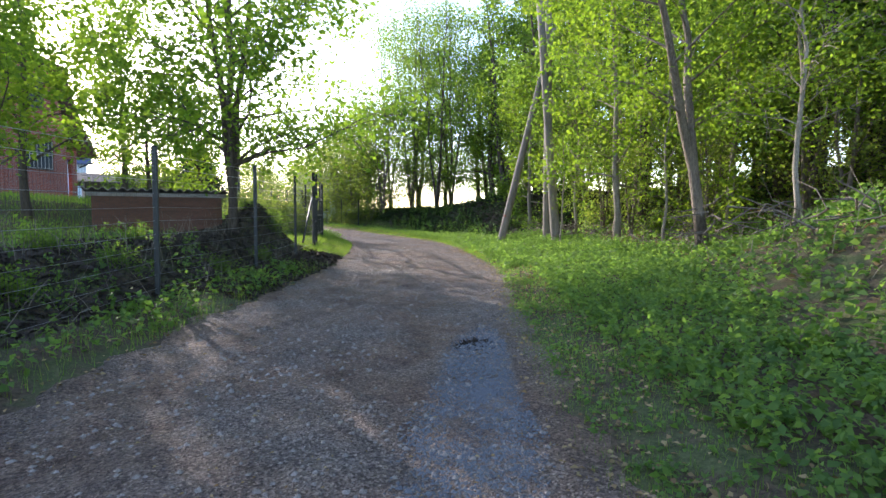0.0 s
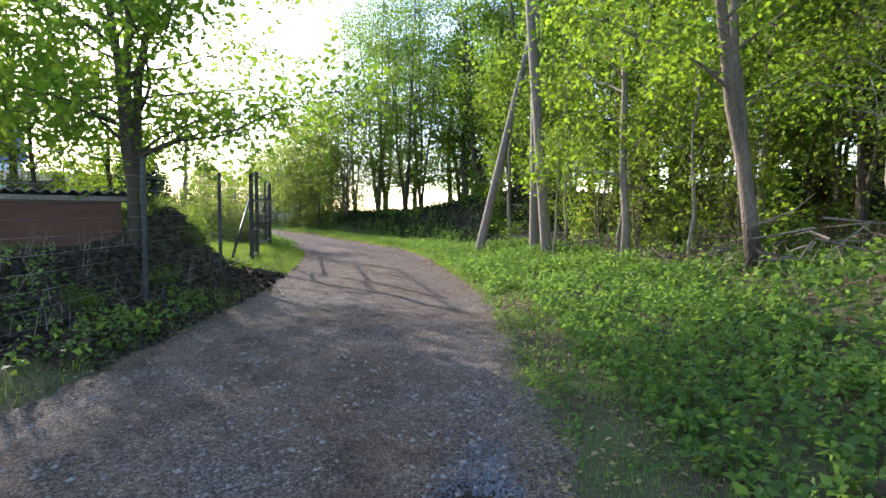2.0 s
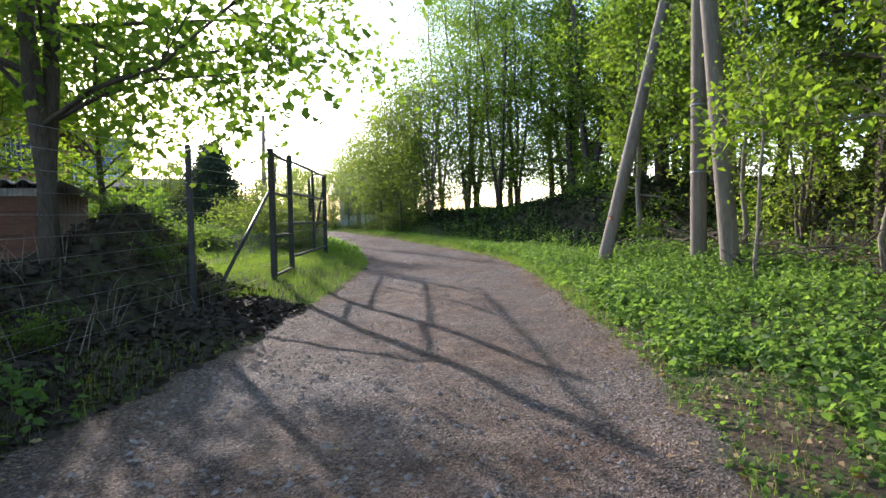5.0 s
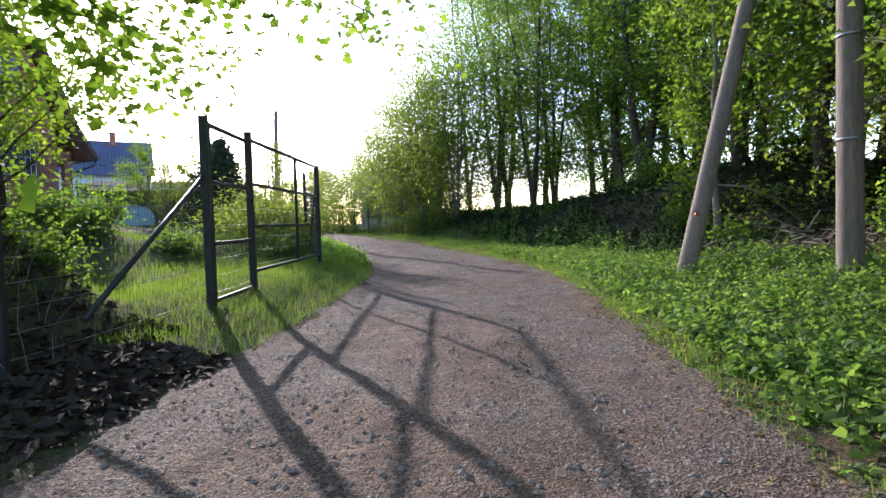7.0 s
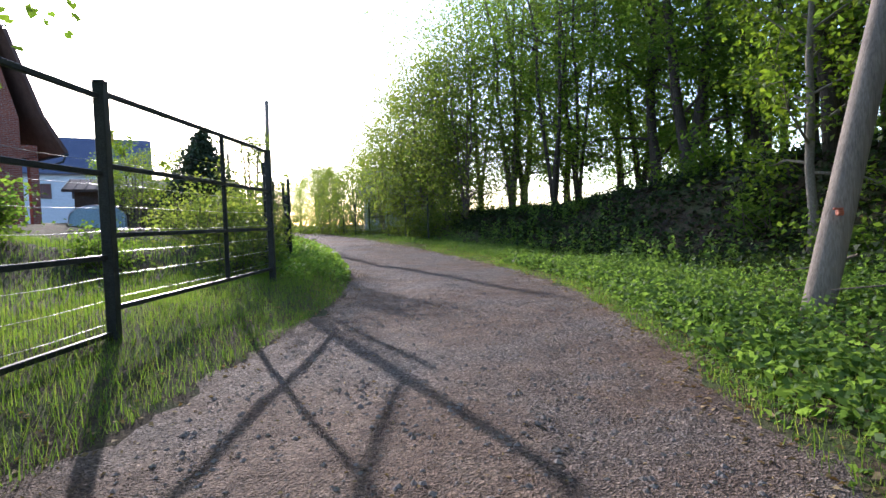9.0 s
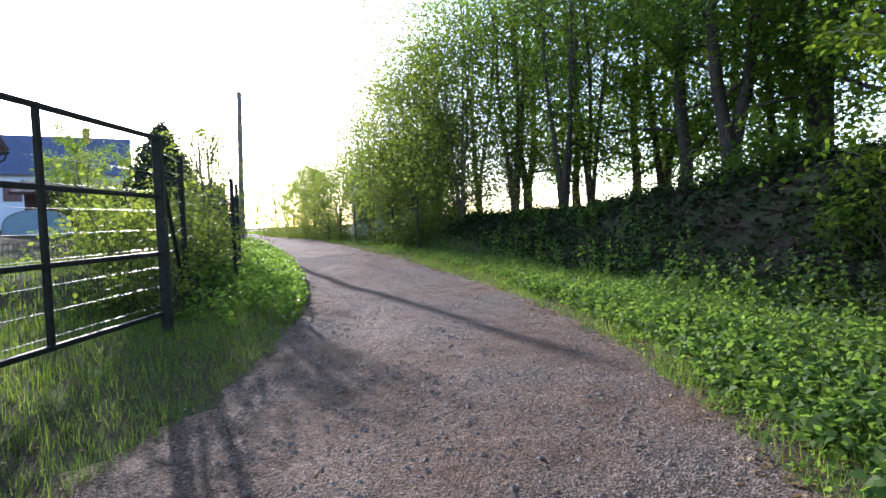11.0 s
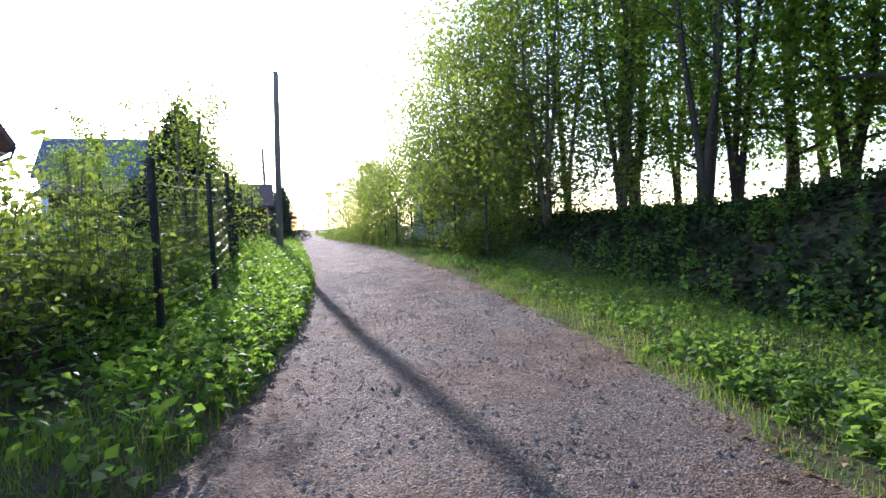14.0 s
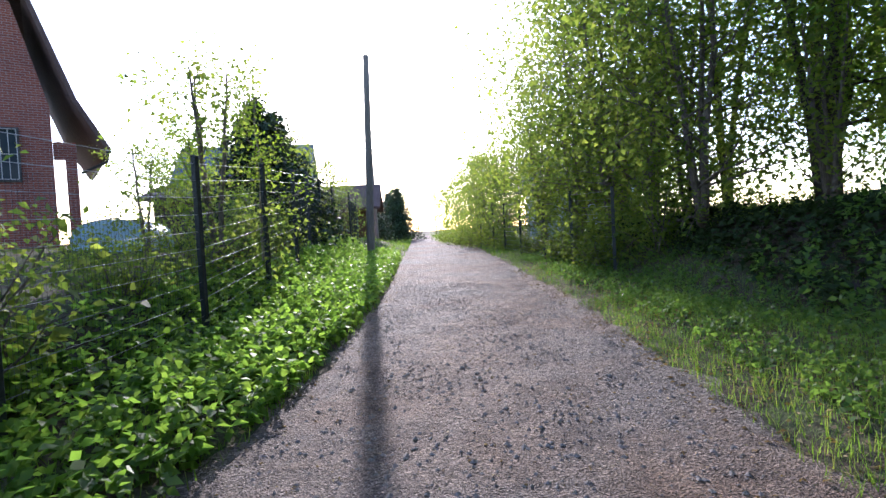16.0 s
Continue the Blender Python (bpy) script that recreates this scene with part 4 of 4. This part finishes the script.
def herbs(name, label, X, Y, tall, leaf, mat, seed, cat, per=7, far=False):
    """Low leafy plants: tiers of leaves round short stems."""
    rng = np.random.default_rng(seed)
    n = len(X)
    Xr, Yr = np.repeat(X, per), np.repeat(Y, per)
    hh = np.repeat(tall * rng.uniform(0.35, 1.15, n), per)
    f = np.tile(np.linspace(0.3, 1, per), n)
    az = rng.uniform(0, 2 * np.pi, n * per)
    P = np.stack([Xr, Yr, height(Xr, Yr) + hh * f], 1)
    d = np.stack([np.cos(az), np.sin(az), rng.normal(size=n * per) * 0.6 - 0.1], 1)
    d = unit(d)
    s = unit(np.cross(d, np.array([[0, 0, 1.0]]) + rng.normal(size=(n * per, 3)) * 0.6))
    nn = np.cross(s, d)
    L = (leaf * rng.uniform(0.6, 1.35, n * per) * (1.25 - 0.5 * f))[:, None]
    P = P + d * 0.012
    V = np.empty((n * per, 4, 3))
    V[:, 0] = P
    V[:, 1] = P + d * L * 0.42 + s * L * 0.33 + nn * L * 0.08
    V[:, 2] = P + d * L - nn * L * 0.12
    V[:, 3] = P + d * L * 0.42 - s * L * 0.33 + nn * L * 0.08
    ob = new(name, quads_mesh(name, V[:, 1:] if far else V, mat))
    return tagged(ob, label, cat, kind="stuff")


rg = np.random.default_rng(5)


def clumpy(x, y, k=1.0):
    return np.clip(0.5 + 0.5 * wobble(x * k + 3, y * k), 0, 1)


def strip(n, y0, y1, lo, hi, side, gap=1.0):
    """Random places beside the track: lo to hi metres out from its edge."""
    y = rg.uniform(y0, y1, n)
    d = lo + (hi - lo) * rg.random(n)
    x = right_edge(y) + d if side > 0 else left_edge(y) - d
    keep = rg.random(n) < 1 - gap + gap * clumpy(x, y)
    return x[keep], y[keep]


# right verge: nettles and ground elder, then grass at the edge of the track
x, y = strip(11500, 1.5, 27, 0.8, 3.9, 1, 0.4)
keep = x - right_edge(y) < np.interp(y, [1, 4, 10], [2.1, 2.3, 3.9]) + 0.3 * wobble(x, y)
x, y = x[keep], y[keep]
herbs("nettle_carpet", "dense low carpet of fresh green nettles and herbs", x, y, 0.26, 0.074, L_NETTLE, 1, "nettles")
x, y = strip(4500, 26, 44, 0.5, 3.0, 1, 0.6)
herbs("verge_herbs", "patchy low green herbs on the verge", x, y, 0.17, 0.065, L_NETTLE, 2, "herbs", 7)
x, y = strip(20000, 1.5, 24, 0.0, 1.4, 1, 0.8)
blades("verge_grass", "short uneven grass along the edge of the track", x, y, 0.11, 0.006, L_GRASS, 3, "grass")
x, y = strip(42000, 14, 48, 0.05, 2.6, 1, 0.6)
blades("verge_grass", "sunlit green grass along the verge", x, y, 0.16, 0.008, L_GRASS, 4, "grass")
x, y = strip(36000, 22, 36, 0.0, 3.6, 1, 0.5)
blades("verge_grass", "long mixed grass at the foot of the bank", x, y, 0.13, 0.007, L_GRASS, 18, "grass")
x, y = strip(7000, 48, 110, 0.0, 2.0, 1, 0.3)
blades("verge_grass", "distant grass along the verge", x, y, 0.25, 0.03, L_GRASS, 5, "grass")
x, y = strip(2600, 12, 29, 0.3, 1.1, 1, 0.6)
herbs("verge_herbs", "lush green herbs creeping toward the track", x, y, 0.2, 0.09, L_NETTLE, 16, "herbs", 6)
x, y = strip(3000, 1.5, 24, 0.1, 1.0, 1, 0.7)
herbs("verge_herbs", "small trodden weeds at the edge of the track", x, y, 0.07, 0.05, L_NETTLE, 17, "herbs", 5)
x, y = strip(14000, 1.2, 9, -0.1, 1.5, 1, 0.7)
blades("verge_grass", "trodden short grass beside the nettles", x, y, 0.08, 0.005, L_GRASS, 29, "grass")
x, y = strip(2600, 1, 11, 2.2, 7, 1, 0.7)
herbs("woodland_herbs", "green woodland plants on the leafy slope", x, y, 0.28, 0.1, L_NETTLE, 30, "herbs", 6)
# left verge
x, y = strip(7000, 2, 14, 0.05, 0.95, -1, 0.95)
blades("verge_grass", "rough grass tufts below the fence", x, y, 0.2, 0.006, L_GRASS, 6, "grass")
x, y = strip(650, 2, 12.5, 0.2, 1.0, -1, 0.9)
herbs("verge_herbs", "dark green weeds below the fence", x, y, 0.26, 0.09, L_NETTLE, 7, "herbs", 6)
x, y = strip(34000, 16.5, 27, 0.05, 3.2, -1, 0.3)
blades("verge_grass", "lush sunlit grass round the gate", x, y, 0.15, 0.007, L_GRASS, 8, "grass")
x, y = strip(30000, 17, 30, 2.5, 14, -1, 0.3)
blades("garden_grass", "bright long grass in the garden", x, y, 0.2, 0.015, L_GRASS, 9, "grass")
# fence-side herbs, brightened in colour where bushes block the sun
x, y = strip(6000, 25, 48, 0.1, 2.4, -1, 0.35)
keep = rg.random(len(x)) < 0.1 + 0.9 * sstep(25.5, 31, y)
x, y = x[keep], y[keep]
herbs("verge_herbs", "lush herbs beside the fence, sunlight put into their leaf colour", x, y, 0.34, 0.115, L_ELDER_SUN, 10, "herbs", 7)
x, y = strip(9000, 26, 48, 0.0, 1.2, -1, 0.5)
blades("verge_grass", "grass along the edge of the track", x, y, 0.18, 0.014, L_GRASS, 11, "grass")
x, y = strip(6000, 48, 110, 0.0, 2.5, -1, 0.3)
blades("verge_grass", "distant grass along the verge", x, y, 0.25, 0.03, L_GRASS, 12, "grass")
x, y = strip(12000, 2, 17, 4.2, 12, -1, 0.4)
blades("garden_grass", "rough garden grass behind the fence", x, y, 0.2, 0.016, L_GRASS, 13, "grass")
# the woodland floor and the bank
x, y = strip(3800, 1, 22, 4.2, 16, 1, 0.8)
herbs("woodland_herbs", "scattered green woodland plants on the slope", x, y, 0.35, 0.12, L_NETTLE, 14, "herbs", 6)
# bank plants, shade painted into their leaf colour
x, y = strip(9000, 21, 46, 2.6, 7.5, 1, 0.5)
herbs("bank_herbs", "plants covering the bank, shade worked into their leaf colour", x, y, 0.3, 0.17, L_BANK_SHADED, 15, "herbs", 6, True)


def litter(name, label, X, Y, size, mat, seed, cat):
    rng = np.random.default_rng(seed)
    P = np.stack([X, Y, height(X, Y) + 0.02], 1)
    ob = new(name, quads_mesh(name, leaf_quads(P, size, rng, 0.0, 0.6, 0.12), mat))
    return tagged(ob, label, cat, kind="stuff")


x, y = strip(9000, 1, 24, 3.2, 12, 1, 0.6)
litter("leaf_litter", "brown dead leaves on the woodland slope", x, y, 0.09, M_LITTER, 20, "leaf litter")
x, y = strip(9000, 1, 42, -0.35, 1.1, 1, 0.5)
litter("leaf_litter", "brown dead leaves and bits along the track edge", x, y, 0.05, M_LITTER, 21, "leaf litter")
x, y = strip(3500, 1, 42, -0.5, 0.7, -1, 0.5)
litter("leaf_litter", "brown dead leaves and bits along the track edge", x, y, 0.045, M_LITTER, 22, "leaf litter")


# leaf waste on the left bank, its colour darkened for the maple's shade
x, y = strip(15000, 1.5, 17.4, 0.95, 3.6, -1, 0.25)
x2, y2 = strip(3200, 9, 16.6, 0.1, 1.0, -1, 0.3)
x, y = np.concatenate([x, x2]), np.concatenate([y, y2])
litter("bank_compost_shade", "rotting leaves and garden waste on the bank, darkened for its shade", x, y, 0.13, M_ROT_SHADE, 23, "compost")
# near-black litter puts the tree shade on the right bank into its colour
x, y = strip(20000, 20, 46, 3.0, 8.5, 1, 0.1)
litter("bank_shade_litter", "rotting leaves on the bank, darkened to stand in for shade", x, y, 0.17, M_ROT_SHADE, 28, "leaf litter")
x, y = strip(450, 1.5, 12, 0.9, 3.2, -1, 0.9)
herbs("bank_weeds", "scattered weeds on the dark bank", x, y, 0.3, 0.085, L_NETTLE, 24, "weeds", 7)


def dry_stems(label, x, y, tall, seed):
    """Thin dead stalks standing and leaning."""
    rng = np.random.default_rng(seed)
    B = Build()
    for px, py in zip(x, y):
        p = Vector((px, py, hz(px, py) - 0.02))
        d = Vector((rng.normal() * 0.35, rng.normal() * 0.35, 1)) * tall * rng.uniform(0.4, 1.2)
        B.tube([p, p + d * 0.5, p + d + Vector((0, 0, -0.08))], [0.005, 0.004, 0.002], 3, False)
    tagged(new("dry_stems", B.mesh("dry_stems", M_BARK_PALE)), label, "dry stems", kind="stuff")


x, y = strip(420, 2, 17, 1.0, 3.0, -1, 0.6)
dry_stems("dead weed stalks on the dark bank", x, y, 0.55, 25)
x, y = strip(500, 3, 20, 3.4, 7.5, 1, 0.6)
dry_stems("dead stalks on the wooded slope", x, y, 0.6, 26)
x, y = strip(260, 24, 36, 2.2, 4.2, 1, 0.6)
herbs("tall_weeds", "tall upright green weeds at the foot of the bank", x, y, 0.75, 0.11, L_NETTLE, 27, "weeds", 14)


def road_height(x, y):
    u = (x - left_edge(y) + 0.25) / (right_edge(y) - left_edge(y) + 0.55)
    z = np.interp(y, ZY, ZZ) + 0.05 * np.sin(u * math.pi) - 0.025
    z = z + 0.012 * wobble(x * 1.5, y * 1.2) + 0.006 * wobble(x * 5.3, y * 4.7)
    return z - 0.03 * (np.exp(-((u - 0.28) / 0.09) ** 2) + np.exp(-((u - 0.72) / 0.09) ** 2))


def pebbles(label, x, y, r, mat, seed):
    """Loose stones on the track, six-cornered and flat."""
    rng = np.random.default_rng(seed)
    n = len(x)
    z = road_height(x, y)
    az = rng.uniform(0, 6.28, n)
    base = np.array([[1, 0, 0], [0.2, 0.8, 0.05], [-0.9, 0.3, 0], [-0.4, -0.8, 0], [0.1, 0.1, 0.6], [0.6, -0.5, 0.1]])
    c, s = np.cos(az)[:, None], np.sin(az)[:, None]
    k = base[None] * r[:, None, None] * rng.uniform(0.7, 1.3, (n, 6, 1))
    V = np.stack([k[..., 0] * c - k[..., 1] * s + x[:, None], k[..., 0] * s + k[..., 1] * c + y[:, None], k[..., 2] + z[:, None] - 0.001], -1).reshape(-1, 3)
    F = []
    for i in range(n):
        o = i * 6
        F += [(o, o + 1, o + 4), (o + 1, o + 2, o + 4), (o + 2, o + 3, o + 4), (o + 3, o + 5, o + 4), (o + 5, o, o + 4)]
    ob = new("pebbles", mesh_of("pebbles", V.tolist(), F, mat))
    tagged(ob, label, "gravel", kind="stuff")


n = 44000
y = 1 + 38 * rg.random(n) ** 1.1
x = left_edge(y) + (right_edge(y) - left_edge(y)) * rg.random(n)
pebbles("loose grey and brown pebbles on the track", x, y, 0.006 + 0.026 * rg.random(n) ** 4.5, M_STONE, 60)
n = 13000
a, q = rg.uniform(0, 6.28, n), rg.random(n) ** 0.6 * (0.75 + 0.35 * rg.random(n))
pebbles("patch of fresh blue-grey crushed gravel", 1.55 + 0.55 * q * np.cos(a) + 1.05 * q * np.sin(a), 4.1 + 2.5 * q * np.sin(a), 0.007 + 0.009 * rg.random(n), M_GRIT, 61)
# bits of bark and dead leaf trodden into the track
n = 4500
y = 1 + 38 * rg.random(n)
x = left_edge(y) + (right_edge(y) - left_edge(y)) * rg.random(n)
P = np.stack([x, y, road_height(x, y) + 0.004], 1)
tagged(new("leaf_bits", quads_mesh("leaf_bits", leaf_quads(P, 0.03, rg, 0.0, 0.5, 0.1), M_LITTER)), "brown bits of bark and leaf on the track", "leaf litter", kind="stuff")

# wad of dark rotten leaves in the pothole
n = 900
a, q = rg.uniform(0, 6.28, n), rg.random(n) ** 0.5
P = np.stack([2.03 + 0.24 * q * np.cos(a), 5.68 + 0.13 * q * np.sin(a), 0.02 + 0.1 * (1 - q) * rg.random(n)], 1)
tagged(new("pothole_debris", quads_mesh("pothole_debris", leaf_quads(P, 0.09, rg, 0.0, 0.5, 0.3), M_ROT_SHADE)), "dark rotten leaves lying in a pothole", "debris", kind="stuff")


def brush_pile(at, n, seed, wide):
    rng = np.random.default_rng(seed)
    B = Build()
    for k in range(n):
        az = rng.uniform(0, 6.28)
        p = Vector((rng.normal() * wide * 0.35, rng.normal() * wide * 0.35, rng.uniform(0.02, 0.45)))
        d = Vector((math.cos(az), math.sin(az), rng.normal() * 0.3)) * rng.uniform(0.4, 1.0) * wide * 0.5
        m = p + d * 0.5 + Vector(rng.normal(size=3)) * 0.06
        e = p + d
        for v in (p, m, e):
            v.z = max(v.z, 0.0)
        B.tube([p, m, e], [0.016 * rng.uniform(0.5, 1.4), 0.012, 0.004], 4, False)
    ob = new("brush_pile", B.mesh("brush_pile", M_BARK, True))
    ob.matrix_basis = pose(*at, hz(*at))
    tagged(ob, "heap of dead grey branches at the foot of the bank", "brush pile", "brush piles")


brush_pile((10.0, 18.8), 70, 70, 1.9)
brush_pile((9.0, 14.9), 26, 71, 1.5)
brush_pile((9.7, 10.9), 30, 72, 1.6)
brush_pile((9.4, 9.9), 40, 73, 1.5)
brush_pile((7.6, 6.6), 34, 74, 1.8)
brush_pile((6.6, 4.6), 26, 75, 1.6)
